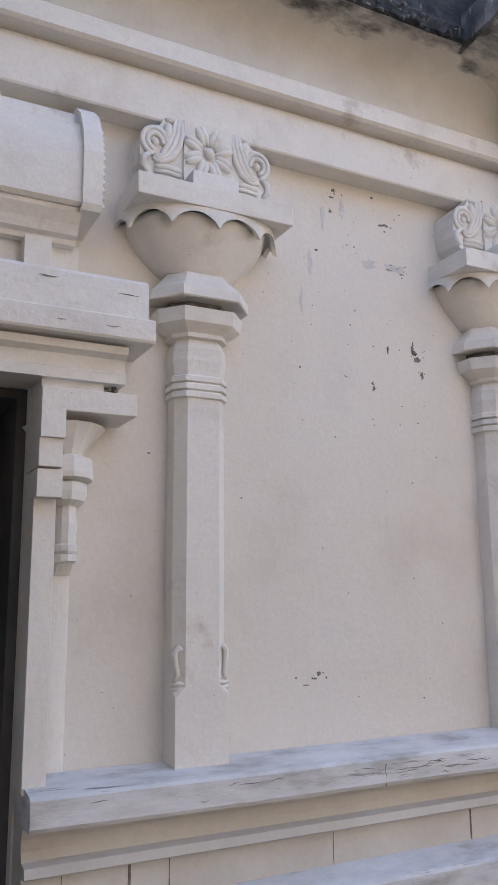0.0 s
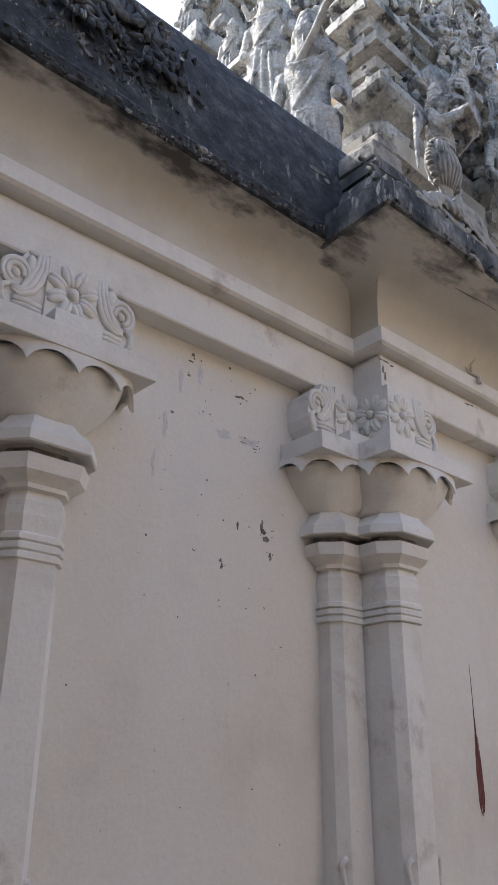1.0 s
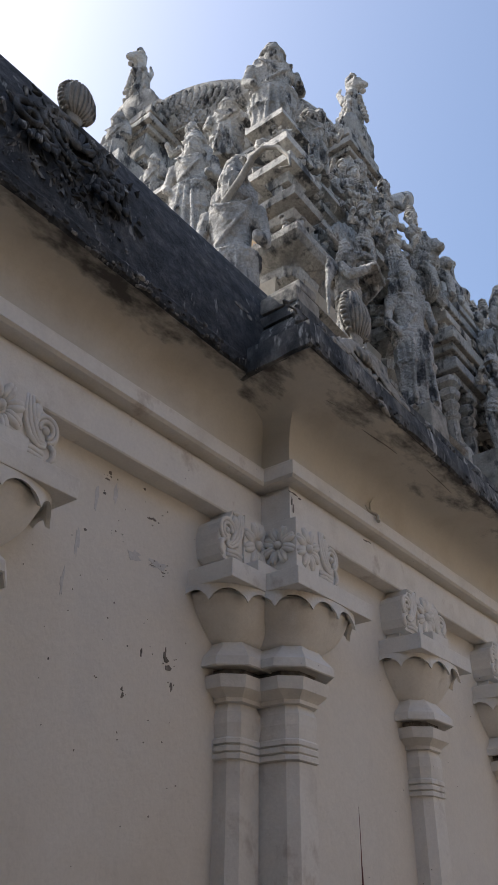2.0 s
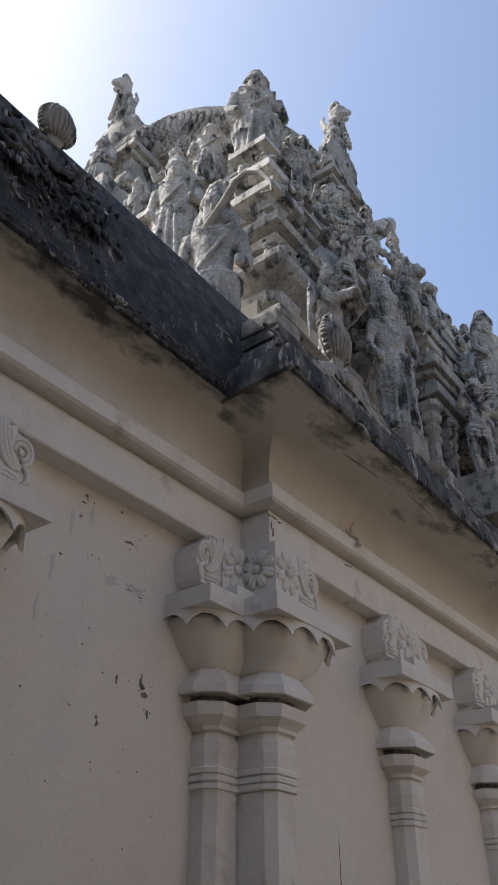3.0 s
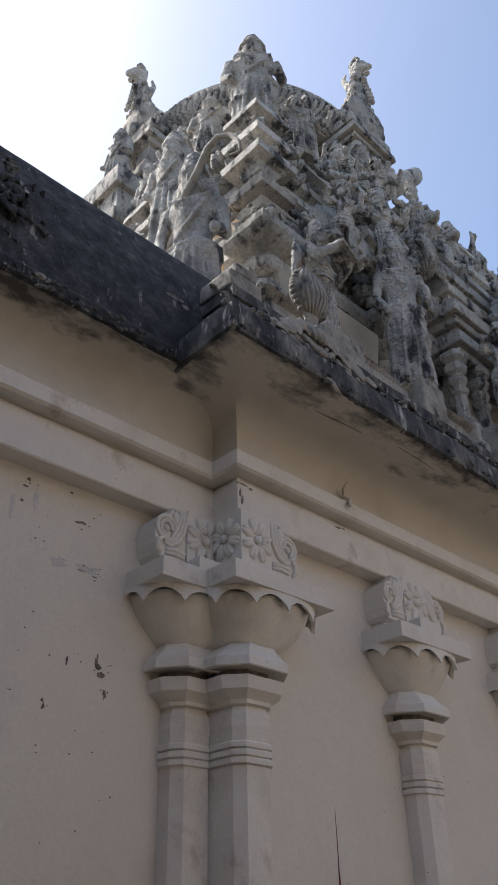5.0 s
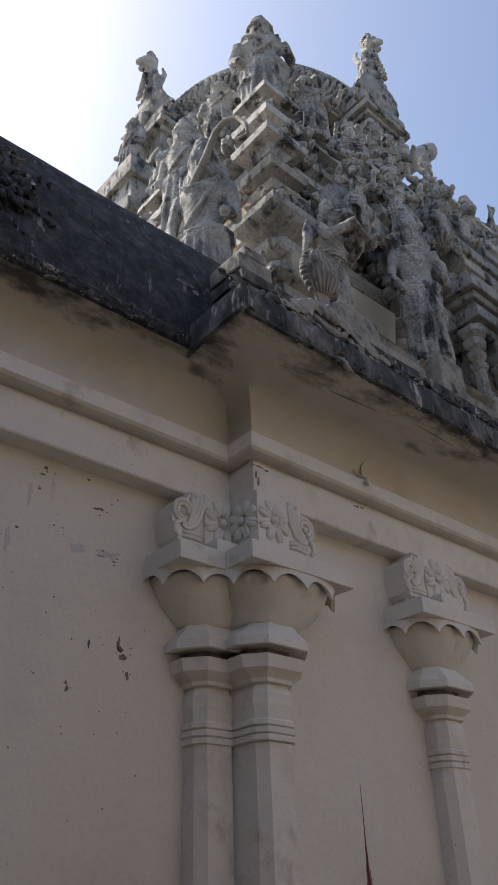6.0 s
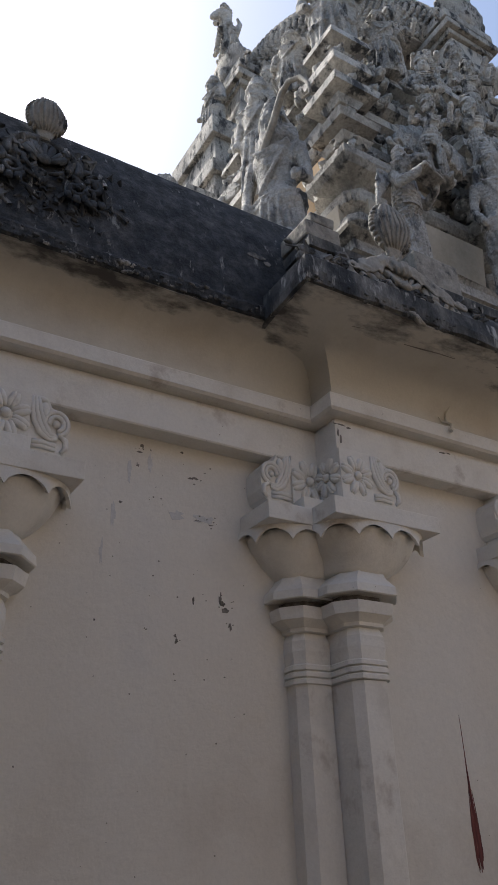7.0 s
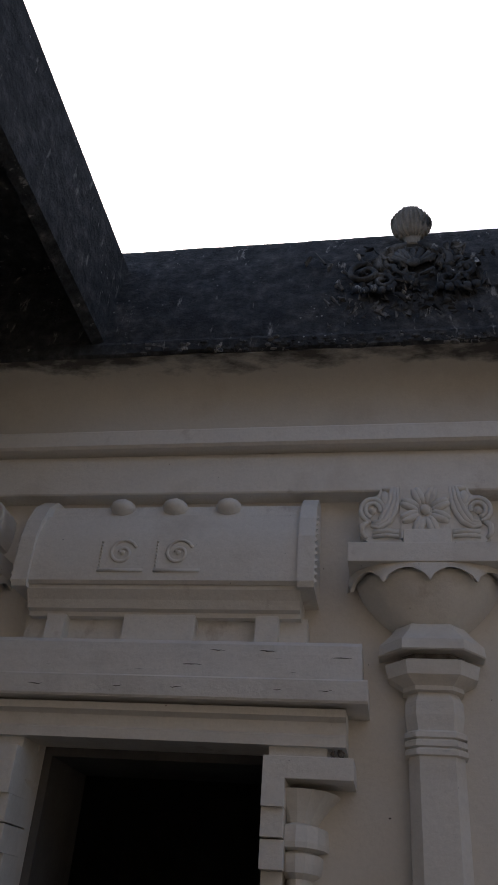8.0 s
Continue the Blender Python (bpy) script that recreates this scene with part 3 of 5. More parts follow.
            if back and v.co.z > 2.30:
                v.co.x += 0.06 * min(1.0, (v.co.z - 2.30) / 0.1)
    return p


SET_IN = 0.029   # how far a pilaster is bedded in its wall
first = pilaster(pose(0, SET_IN, 0), "white plaster pilaster with lotus capital beside the doorway")
tagged(copy_thing(first, pose(1.305, SET_IN, 0)), "white plaster pilaster with lotus capital in the wall's corner")
tagged(copy_thing(first, pose(DOOR_X * 2, SET_IN, 0)), "white plaster pilaster with lotus capital beyond the doorway")
for x in (2.51, 3.56, NICHE_X + 0.93, 7.0):
    tagged(copy_thing(first, pose(x, SET_IN - STEP, 0)), "white plaster pilaster with lotus capital on the forward wall")
pilaster(pose(1.456, SET_IN - STEP, 0), "white plaster corner pilaster with lotus capital where the wall steps", back=STEP - SET_IN)
# flower on the side of the corner block
bm = flower(-0.166, 0, 2.742, 0.088)
corner_flower = part("carved_flower", bm, M_TRIM, smooth=True)
corner_flower.matrix_world = pose(1.514, -0.205, 0.02, 0, 0, -90)
tagged(corner_flower, "carved white flower on the corner frieze block", "carving")

# ---------------------------------------------------------------- doorway surround


def bar_x(bm, prof, x0, x1):
    """A moulding straight along x."""
    return loft(bm, [[(x0, -d, z) for d, z in prof], [(x1, -d, z) for d, z in prof]], closed=True)


def jamb_pilaster(side):
    """The small engaged column at the door's side, its stepped bracket and plain jamb strip."""
    out = {}
    s = side
    bm = bmesh.new()
    a, b = sorted((s * 0.408, s * 0.472))
    box(bm, a, b, -0.12, 0.0, 0.78, 1.575, 0.002)
    for z0, z1, x1, d in ((1.575, 1.655, 0.478, 0.165), (1.66, 1.742, 0.474, 0.175), (1.742, 1.888, 0.476, 0.19)):
        a, b = sorted((s * 0.406, s * x1))
        box(bm, a, b, -d, 0.0, z0, z1, 0.002)
    out["jamb"] = bm

    def half_round(z, w, d, n=8):
        c = s * 0.512
        return [(c + w * math.cos(math.pi * k / n), -(0.02 + d) * math.sin(math.pi * k / n), z) for k in range(n + 1)]

    def turned(levels):
        return loft(bmesh.new(), [half_round(*lv) for lv in levels], closed=True)
    out["colonnette"] = turned([(0.78, 0.035, -0.008), (1.36, 0.035, -0.008), (1.395, 0.042, 0.05)])
    out["ring"] = turned([(1.395, 0.042, 0.05), (1.40, 0.048, 0.096), (1.415, 0.048, 0.096), (1.42, 0.043, 0.088), (1.428, 0.048, 0.096), (1.445, 0.048, 0.096), (1.45, 0.043, 0.088)])
    out["neck"] = turned([(1.45, 0.043, 0.088), (1.51, 0.047, 0.094), (1.56, 0.04, 0.085)])
    out["lower_disc"] = turned([(1.56, 0.042, 0.088), (1.575, 0.066, 0.115), (1.60, 0.072, 0.12), (1.625, 0.072, 0.12), (1.632, 0.055, 0.1)])
    out["upper_disc"] = turned([(1.632, 0.05, 0.1), (1.64, 0.088, 0.135), (1.655, 0.09, 0.138), (1.70, 0.086, 0.132), (1.71, 0.05, 0.1)])
    out["cup"] = turned([(1.71, 0.052, 0.1), (1.74, 0.07, 0.115), (1.775, 0.10, 0.135), (1.80, 0.125, 0.15)])
    bm = bmesh.new()
    a, b = sorted((s * 0.47, s * 0.686))
    box(bm, a, b, -0.19, 0.0, 1.822, 1.888, 0.003)
    out["abacus"] = bm
    return out


def door_surround(m, label):
    p = empty("door_surround", m, label, "door surround", "carved surrounds")
    for s in (-1, 1):
        pieces = jamb_pilaster(s)
        col = part("jamb", pieces.pop("jamb"), M_TRIM, p)
        for name, bm in pieces.items():
            part(name, bm, M_TRIM, col)
    # lintel courses, stepping out upward
    for s in (-1, 1):
        a, b = sorted((s * 0.415, s * 0.60))
        part("soffit_course", bar_x(bmesh.new(), [(0, 1.888), (0.13, 1.888), (0.13, 1.927), (0, 1.927)], a, b), M_TRIM, p)
    part("lower_course", bar_x(bmesh.new(), [(0, 1.925), (0.155, 1.925), (0.158, 1.955), (0.14, 1.965), (0.15, 2.0), (0.175, 2.012), (0.178, 2.035), (0.14, 2.045), (0, 2.045)], -0.66, 0.66), M_TRIM, p)
    part("lintel", jitter(bar_x(bmesh.new(), [(0, 2.12), (0.206, 2.12), (0.203, 2.20), (0.20, 2.232), (0.185, 2.247), (0, 2.25)], -0.712, 0.712), 0.0015, 6), M_WORN, p,
         "long white lintel with flaking paint")
    part("lintel_lip", jitter(bar_x(bmesh.new(), [(0, 2.045), (0.215, 2.045), (0.22, 2.052), (0.22, 2.113), (0.213, 2.119), (0, 2.119)], -0.73, 0.73), 0.0015, 6), M_WORN, p)
    part("dentil_back", bar_x(bmesh.new(), [(0, 2.248), (0.09, 2.248), (0.09, 2.362), (0, 2.362)], -0.52, 0.52), M_TRIM, p)
    for x0, x1 in ((-0.42, -0.35), (-0.13, 0.13), (0.345, 0.425)):
        bm = bmesh.new()
        box(bm, x0, x1, -0.145, -0.05, 2.247, 2.352, 0.002)
        part("dentil", bm, M_TRIM, p)
    part("hood_moulding", bar_x(bmesh.new(), [(0, 2.35), (0.125, 2.35), (0.13, 2.365), (0.15, 2.372), (0.165, 2.40), (0.19, 2.43), (0.19, 2.447), (0, 2.447)], -0.50, 0.50), M_TRIM, p)
    prof = [(0, 2.445), (0.20, 2.445), (0.212, 2.455), (0.212, 2.60), (0.20, 2.66), (0.17, 2.715), (0.165, 2.735), (0.13, 2.745), (0.11, 2.80), (0, 2.845)]
    part("hood", bar_x(bmesh.new(), prof, -0.495, 0.495), M_TRIM, p, "smooth curved white hood", smooth=True).data.set_sharp_from_angle(angle=radians(35))
    end = [(0, 2.43), (0.215, 2.43), (0.226, 2.45), (0.226, 2.62), (0.205, 2.70), (0.165, 2.775), (0.10, 2.83), (0, 2.846)]
    for s in (-1, 1):
        a, b = sorted((s * 0.493, s * 0.552))
        e = part("hood_end", bar_x(bmesh.new(), end, a, b), M_TRIM, p)
        bm = bmesh.new()
        for k in range(11):
            z = 2.452 + 0.026 * k
            d = 0.224 - (0.0 if z < 2.62 else (z - 2.62) * 0.35)
            x = s * 0.552
            vs = [bm.verts.new(q) for q in ((x, -d, z - 0.009), (x, -d, z + 0.009), (x, -d + 0.02, z + 0.009), (x, -d + 0.02, z - 0.009), (x + s * 0.012, -d + 0.008, z))]
            for f in ((0, 1, 4), (1, 2, 4), (2, 3, 4), (3, 0, 4), (3, 2, 1, 0)):
                bm.faces.new([vs[i] for i in f])
        part("tooth_row", bm, M_TRIM, e)
    # two small relief panels on the hood
    for cx in (-0.15, 0.06):
        bm = bmesh.new()
        box(bm, cx - 0.085, cx + 0.085, -0.217, -0.205, 2.485, 2.497)
        for k in range(9):
            ball(bm, (cx - 0.08, -0.214, 2.50 + 0.013 * k), 0.005, 1)
        tube(bm, spiral(cx, 2.56, 0.055, 0.012, 0.4, 1.4, -0.212), 0.007)
        ball(bm, (cx, -0.213, 2.56), 0.011, 1)
        part("relief_panel", bm, M_TRIM, p, smooth=True)
    for cx in (-0.21, 0.0, 0.21):
        bm = bmesh.new()
        ball(bm, (cx, -0.12, 2.79), (0.05, 0.05, 0.035))
        part("boss", bm, M_TRIM, p, smooth=True)
    return p


surround = door_surround(pose(DOOR_X, 0, 0), "white carved doorway surround with hood, lintel and jamb columns")
tagged(copy_thing(surround, pose(NICHE_X, -STEP, 0)), "white carved niche surround with hood and lintel")

# porch roof beside the doorway
bm = bmesh.new()
loft(bm, [[(-1.34, y, z) for y, z in ((-0.2, 3.47), (-6.0, 3.47))], [(-1.295, y, z) for y, z in ((-0.2, 3.49), (-6.0, 3.49))],
          [(-1.29, y, z) for y, z in ((-0.2, 3.99), (-6.0, 3.99))], [(-1.42, y, z) for y, z in ((-0.2, 4.02), (-6.0, 4.02))],
          [(-4.2, y, z) for y, z in ((-0.2, 4.0), (-6.0, 4.0))], [(-4.2, y, z) for y, z in ((-0.2, 3.47), (-6.0, 3.47))]], closed=False, caps=False)
bmesh.ops.holes_fill(bm, edges=bm.edges[:], sides=12)
tagged(part("porch_roof", bm, M_EAVE), "dark weathered porch roof slab with straight edge", "porch roof", kind="structure")
bm = bmesh.new()
box(bm, -3.9, -3.6, -6.0, -0.35, 0, 3.468)
tagged(part("wall_west", bm, M_WALL), "plain whitewashed porch side wall", "wall", kind="structure")

# ---------------------------------------------------------------- horseshoe gable ornaments on the eave


def leaf_crest(bm, base, h, w, t):
    """An upright lotus-bud finial: a flattened bulb with a narrow neck, raised ribs and a beaded edge."""
    x0, y0, z0 = base
    prof = ((0.0, 0.42), (0.10, 0.36), (0.20, 0.45), (0.32, 0.80), (0.48, 1.0), (0.62, 0.98), (0.76, 0.80), (0.88, 0.50), (0.96, 0.2), (1.0, 0.04))
    rings = []
    for u, k in prof:
        rings.append([(x0 + 0.5 * w * k * math.cos(i * math.tau / 20), y0 + 0.5 * t * k * math.sin(i * math.tau / 20), z0 + u * h) for i in range(20)])
    loft(bm, rings, closed=True)
    for face in (-1, 1):
        for q in (-0.78, -0.52, -0.26, 0.0, 0.26, 0.52, 0.78):
            pts = [(x0 + 0.5 * w * k * q, y0 + face * 0.5 * t * k * math.sqrt(1 - q * q), z0 + u * h) for u, k in prof[2:9]]
            tube(bm, pts, [0.02 * w, 0.035 * w, 0.045 * w, 0.045 * w, 0.04 * w, 0.03 * w, 0.015 * w], 5)
    for s_ in (-1, 1):
        for i in range(11):
            u = 0.24 + 0.068 * i
            k = np.interp(u, [p[0] for p in prof], [p[1] for p in prof])
            ball(bm, (x0 + s_ * 0.5 * w * k, y0, z0 + u * h), (0.055 * w, 0.2 * t, 0.06 * w), 1)
    return bm


def gable_relief(bm, s=1.0):
    """Horseshoe arch with scrolls, in the plane y = 0, facing -y."""
    for r, th in ((0.15, 0.022), (0.115, 0.014)):
        tube(bm, [(s * r * math.cos(a), -0.01, s * (0.02 + r * 0.85 * math.sin(a))) for a in [math.pi * (-0.15 + 1.3 * i / 16) for i in range(17)]], s * th, 6)
    for k in range(7):
        a = math.pi * (0.1 + 0.8 * k / 6)
        tube(bm, [(0, -0.015, -0.02 * s), (s * 0.09 * math.cos(a), -0.02, s * (0.02 + 0.075 * math.sin(a)))], [0.008 * s, 0.016 * s], 6)
    ball(bm, (0, -0.02, 0), (0.03 * s, 0.02, 0.03 * s))
    rnd = random.Random(3)
    for k in range(26):
        a = rnd.uniform(0, math.tau)
        r = rnd.uniform(0.05, 0.24)
        x, z = r * math.cos(a), -0.05 + 0.75 * r * math.sin(a)
        tube(bm, [(s * x, -0.004, s * z), (s * (x + rnd.uniform(-0.04, 0.04)), -0.014, s * (z - 0.02)), (s * (x + rnd.uniform(-0.05, 0.05)), -0.006, s * (z - rnd.uniform(0.03, 0.07)))],
             [0.006 * s, 0.013 * s, 0.006 * s], 6)
    for q in (-1, 1):
        tube(bm, [(q * s * (0.20 + x), -0.012, z * s) for x, _, z in spiral(0, -0.05, 0.075, 0.012, math.pi * (0.5 if q > 0 else 0.5), 1.3 * q, 0)], 0.014 * s, 6)
        tube(bm, [(q * s * (0.13 + x), -0.012, z * s) for x, _, z in spiral(0, -0.12, 0.05, 0.01, 1.0, -1.2 * q, 0)], 0.012 * s, 6)
        for k in range(5):
            ball(bm, (q * s * (0.10 + 0.035 * k), -0.012, s * (-0.17 - 0.012 * (k % 2))), (0.02 * s, 0.014, 0.03 * s), 1)
    return bm


def eave_gable(m, label, mat, tilt=-14, s=1.0, crest=(0.30, 0.16)):
    p = empty("eave_gable", m, label, "gable ornament", "gables on the eave")
    bm = jitter(gable_relief(bmesh.new(), s), 0.006, 20)
    bmesh.ops.transform(bm, matrix=Matrix.Rotation(radians(tilt), 4, "X"), verts=bm.verts[:])
    part("arch_relief", bm, mat, p, smooth=True)
    bm = jitter(leaf_crest(bmesh.new(), (0, 0.02 * s, 0.14 * s), *crest, 0.10), 0.006, 18)
    part("bud_finial", bm, M_CREST, p, "grey lotus-bud finial", smooth=True)
    return p


eave_gable(pose(0.0, -0.255, 3.86), "weathered dark gable ornament with ribbed bud finial on the eave", M_EAVE_GREY, crest=(0.25, 0.165))
eave_gable(pose(1.66, -STEP - 0.345, 3.68), "lichen-grey gable ornament with ribbed leaf finial on the eave", M_CREST, tilt=-22, s=1.25, crest=(0.38, 0.24))
# lichen crust along the eave edges
bm = bmesh.new()
rnd = random.Random(77)
for k in range(620):
    on_a = k % 2
    x = rnd.uniform(-1.2, 1.15) if on_a else rnd.uniform(1.05, 3.6)
    y = (-0.309 if on_a else -STEP - 0.466) + rnd.uniform(-0.004, 0.012)
    r = rnd.uniform(0.004, 0.012)
    ball(bm, (x, y, rnd.uniform(3.402, 3.465)), (r * rnd.uniform(1, 2.2), r, r), 1)
tagged(part("lichen_crust", jitter(bm, 0.004, 40), M_EAVE_GREY), "grey lichen crust on the dripping edge of the eave", "lichen", kind="stuff")
# places where the black skin has fallen off the parapet and the pale render shows
rnd = random.Random(19)
for cx, cz, w, h in ((1.0, 3.785, 0.13, 0.045), (1.06, 3.76, 0.05, 0.03), (1.12, 3.55, 0.03, 0.04)):
    ring = [(cx + 0.5 * w * math.cos(a) * q, cz + 0.5 * h * math.sin(a) * q) for a, q in [(i * math.tau / 18, rnd.uniform(0.55, 1.0)) for i in range(18)]]
    rows = [[(x, -0.289 + 0.15 * max(0.0, z - 3.6) + lift, z) for x, z in ring] for lift in (0.006, -0.003)]
    tagged(part("bare_patch", loft(bmesh.new(), rows, closed=True), M_CREST), "pale bare patch in the black parapet render", "bare patch", "bare patches on the parapet")
# long scroll carvings between the gables
for n, x in enumerate((2.2, 2.5, 3.4, 3.75, 4.75)):
    bm = bmesh.new()
    rnd = random.Random(n)
    for k in range(7):
        cx = (k - 3) * 0.075
        tube(bm, spiral(cx, 0.01 * (k % 2), 0.05, 0.008, rnd.random() * 6, 1.2 * rnd.choice((-1, 1)), -0.006), 0.012, 5)
    bmesh.ops.transform(bm, matrix=Matrix.Rotation(radians(-22), 4, "X"), verts=bm.verts[:])
    ob = part("scroll_carving", jitter(bm, 0.006, 15), M_CREST)
    ob.matrix_world = pose(x, -STEP - 0.355, 3.60)
    tagged(ob, "eroded grey scroll carving on the eave slope", "carving", "carvings on the eave")
bm = bmesh.new()
rnd = random.Random(21)
for k in range(420):
    u = rnd.random()
    x = rnd.uniform(1.02, 6.0)
    y, z = -STEP - 0.40 + 0.09 * u, 3.57 + 0.20 * u
    r = rnd.uniform(0.008, 0.022)
    if rnd.random() < 0.5:
        ball(bm, (x, y, z), (r * rnd.uniform(1, 2.6), r, r * rnd.uniform(0.8, 1.6)), 1)
    else:
        tube(bm, [(x, y, z), (x + rnd.uniform(-0.05, 0.05), y - 0.006, z + 0.02), (x + rnd.uniform(-0.09, 0.09), y + 0.005, z + rnd.uniform(0.0, 0.05))], [r * 0.5, r * 0.8, r * 0.4], 5)
ob = part("eroded_relief", bm, M_EAVE_GREY)
tagged(ob, "eroded carved relief along the eave slope", "carving", kind="stuff")
bm = bmesh.new()
for k in range(170):
    c = rnd.choice((0.0, 0.0, -0.1, 0.1))
    x, z = rnd.gauss(c, 0.16), rnd.uniform(3.52, 3.98)
    if x > 1.1:
        continue
    y = -0.287 + (max(0.0, z - 3.6) ** 1.6) * 0.16
    r = rnd.uniform(0.006, 0.018)
    tube(bm, [(x, y, z), (x + rnd.uniform(-0.03, 0.03), y - 0.002, z + rnd.uniform(-0.03, 0.03)), (x + rnd.uniform(-0.02, 0.02), y + 0.004, z + rnd.uniform(-0.06, 0.06))], [r * 0.5, r, r * 0.4], 5)
ob = part("weathered_relief", bm, M_EAVE_GREY)
tagged(ob, "weathered dark relief round the eave gable", "carving", kind="stuff")
bm = bmesh.new()
for x0, x1, z0, z1 in ((0.0, 0.2, 3.83, 3.92), (0.04, 0.17, 3.92, 3.98)):
    box(bm, x0, x1, 0, 0.2, z0, z1, 0.012)
ob = part("corner_block", jitter(bm, 0.012, 6), M_CREST)
ob.matrix_world = pose(CX - 0.325, -STEP - 0.31, 0)
tagged(ob, "broken grey stone block on the eave's corner", "block")

# ---------------------------------------------------------------- tower
TX, TY = 3.80, 2.05
bays = ((0.0, 0.17, 0.0), (0.17, 0.80, -0.11), (0.80, 1.14, 0.0), (1.14, 1.46, -0.14))


def tower_plan(h):
    """A square of half-width h with stepped bays, as a closed row of (x, y) corners about the tower's axis, counter-clockwise from the south-west."""
    side = []
    marks = []
    for a, b, d in bays:
        marks.append((-h + a * h / 1.92, -h + b * h / 1.92, d))
    mid = marks[-1][1]
    full = marks + [(mid, -mid, 0.16)] + [(-b, -a, d) for a, b, d in marks[::-1]]
    for a, b, d in full:
        side += [(a, d), (b, d)]
    row = []
    for q in range(4):
        c, s = ((1, 0), (0, 1), (-1, 0), (0, -1))[q]
        for t, d in side[:-1]:
            x, y = t, -h - d
            row.append((c * x - s * y, s * x + c * y))
    return row


def offset_plan(row, d):
    out = []
    n = len(row)
    for i in range(n):
        p, c, q = Vector(row[i - 1]), Vector(row[i]), Vector(row[(i + 1) % n])
        e, f = (c - p), (q - c)
        ne = Vector((e.y, -e.x)).normalized() if e.length > 1e-6 else Vector((0, 0))
        nf = Vector((f.y, -f.x)).normalized() if f.length > 1e-6 else Vector((0, 0))
        o = ne + nf if abs(ne.dot(nf)) < 0.5 else ne
        out.append((c.x + o.x * d, c.y + o.y * d))
    return out


tower = empty("temple_tower", pose(TX, TY, 3.9), "tall stepped temple tower of lichen-grey stucco, covered in carving", "temple tower")


def tier(name, h, prof, mat, label="", wear=0.006):
    row = tower_plan(h)
    bm = bmesh.new()
    loft(bm, [[(x, y, z - 3.9) for x, y in offset_plan(row, d)] for d, z in prof], closed=True)
    jitter(bm, wear, 3.0)
    return part(name, bm, mat, tower, label)


tier("tower_base", 1.92, [(0.30, 3.88), (0.30, 4.06), (0.26, 4.08), (0.26, 4.16), (0.32, 4.18), (0.32, 4.25), (0.26, 4.28), (0.0, 4.281)], M_BLOCK)
PEDESTALS = []
for x0, x1, y0, z1 in ((2.88, 3.12, -0.30, 4.295), (1.96, 2.28, -0.33, 4.175), (3.6, 4.3, -0.55, 4.245), (4.55, 5.8, -0.55, 4.245)):
    bm = box(bmesh.new(), x0 - TX, x1 - TX, y0 - TY, 0.1 - TY, 0.0, z1 - 3.9, 0.012)
    PEDESTALS.append(part("pedestal", jitter(bm, 0.012, 6), M_CREST, tower))
# the central bay of the south side stands forward: base, recessed wall, corner columns and stacked cornices
for x0, y0, z0, z1 in ((3.52, -0.30, 3.90, 4.12), (3.56, -0.25, 4.12, 4.30), (3.60, -0.22, 4.30, 4.36), (3.80, 0.02, 4.36, 4.95), (3.66, -0.20, 4.95, 5.02), (3.60, -0.25, 5.02, 5.12), (3.68, -0.19, 5.12, 5.22),
                       (3.63, -0.23, 5.22, 5.29), (3.58, -0.27, 5.29, 5.40), (3.70, -0.17, 5.40, 5.56), (3.66, -0.21, 5.56, 5.64), (3.74, -0.14, 5.64, 5.80), (3.70, -0.17, 5.80, 5.90), (3.82, -0.08, 5.90, 6.10)):
    bm = box(bmesh.new(), x0 - TX, 9.70 - x0 - TX, y0 - TY, 0.6 - TY, z0 - 3.9, z1 - 3.9 + 0.002, 0.012)
    PEDESTALS.append(part("bay_course", jitter(bm, 0.006, 7), M_BLOCK, tower))
for x0, x1, y0, y1, z0, z1 in ((2.36, 3.2, 2.5, 3.6, 6.98, 7.35), (2.44, 3.2, 2.6, 3.5, 7.35, 7.62), (2.38, 3.2, 2.54, 3.56, 7.62, 7.78), (2.46, 3.2, 2.62, 3.48, 7.78, 8.2), (2.40, 3.2, 2.56, 3.54, 8.2, 8.46)):
    bm = box(bmesh.new(), x0 - TX, x1 - TX, y0 - TY, y1 - TY, z0 - 3.9, z1 - 3.9 + 0.002, 0.012)
    PEDESTALS.append(part("bay_course", jitter(bm, 0.006, 7), M_BLOCK, tower))
tier("lower_wall", 1.92, [(-0.13, 4.26), (-0.13, 5.02)], M_CREAM, "pale ochre plaster wall")
tier("lower_cornice", 1.90, [(-0.08, 4.98), (-0.04, 5.0), (-0.03, 5.05), (-0.07, 5.07), (-0.03, 5.12), (0.03, 5.16), (0.05, 5.20), (0.05, 5.25), (-0.01, 5.27), (-0.03, 5.33), (-0.08, 5.36), (-0.08, 5.42),
                             (-0.02, 5.43), (0.0, 5.47), (-0.07, 5.49), (-0.07, 5.53), (0.02, 5.55), (0.03, 5.60), (-0.03, 5.63), (-0.1, 5.64)], M_BLOCK)
tier("middle_wall", 1.88, [(-0.09, 5.63), (-0.09, 5.80), (-0.03, 5.82), (-0.01, 5.88), (0.04, 5.90), (0.05, 5.96), (0.0, 5.98), (-0.04, 6.03), (-0.09, 6.05), (-0.09, 6.15), (-0.01, 6.17), (0.04, 6.20), (0.05, 6.27),
                           (-0.02, 6.30), (-0.09, 6.32), (-0.09, 6.50), (-0.04, 6.53), (-0.02, 6.57), (0.05, 6.60), (0.05, 6.68), (-0.1, 6.70)], M_BLOCK)
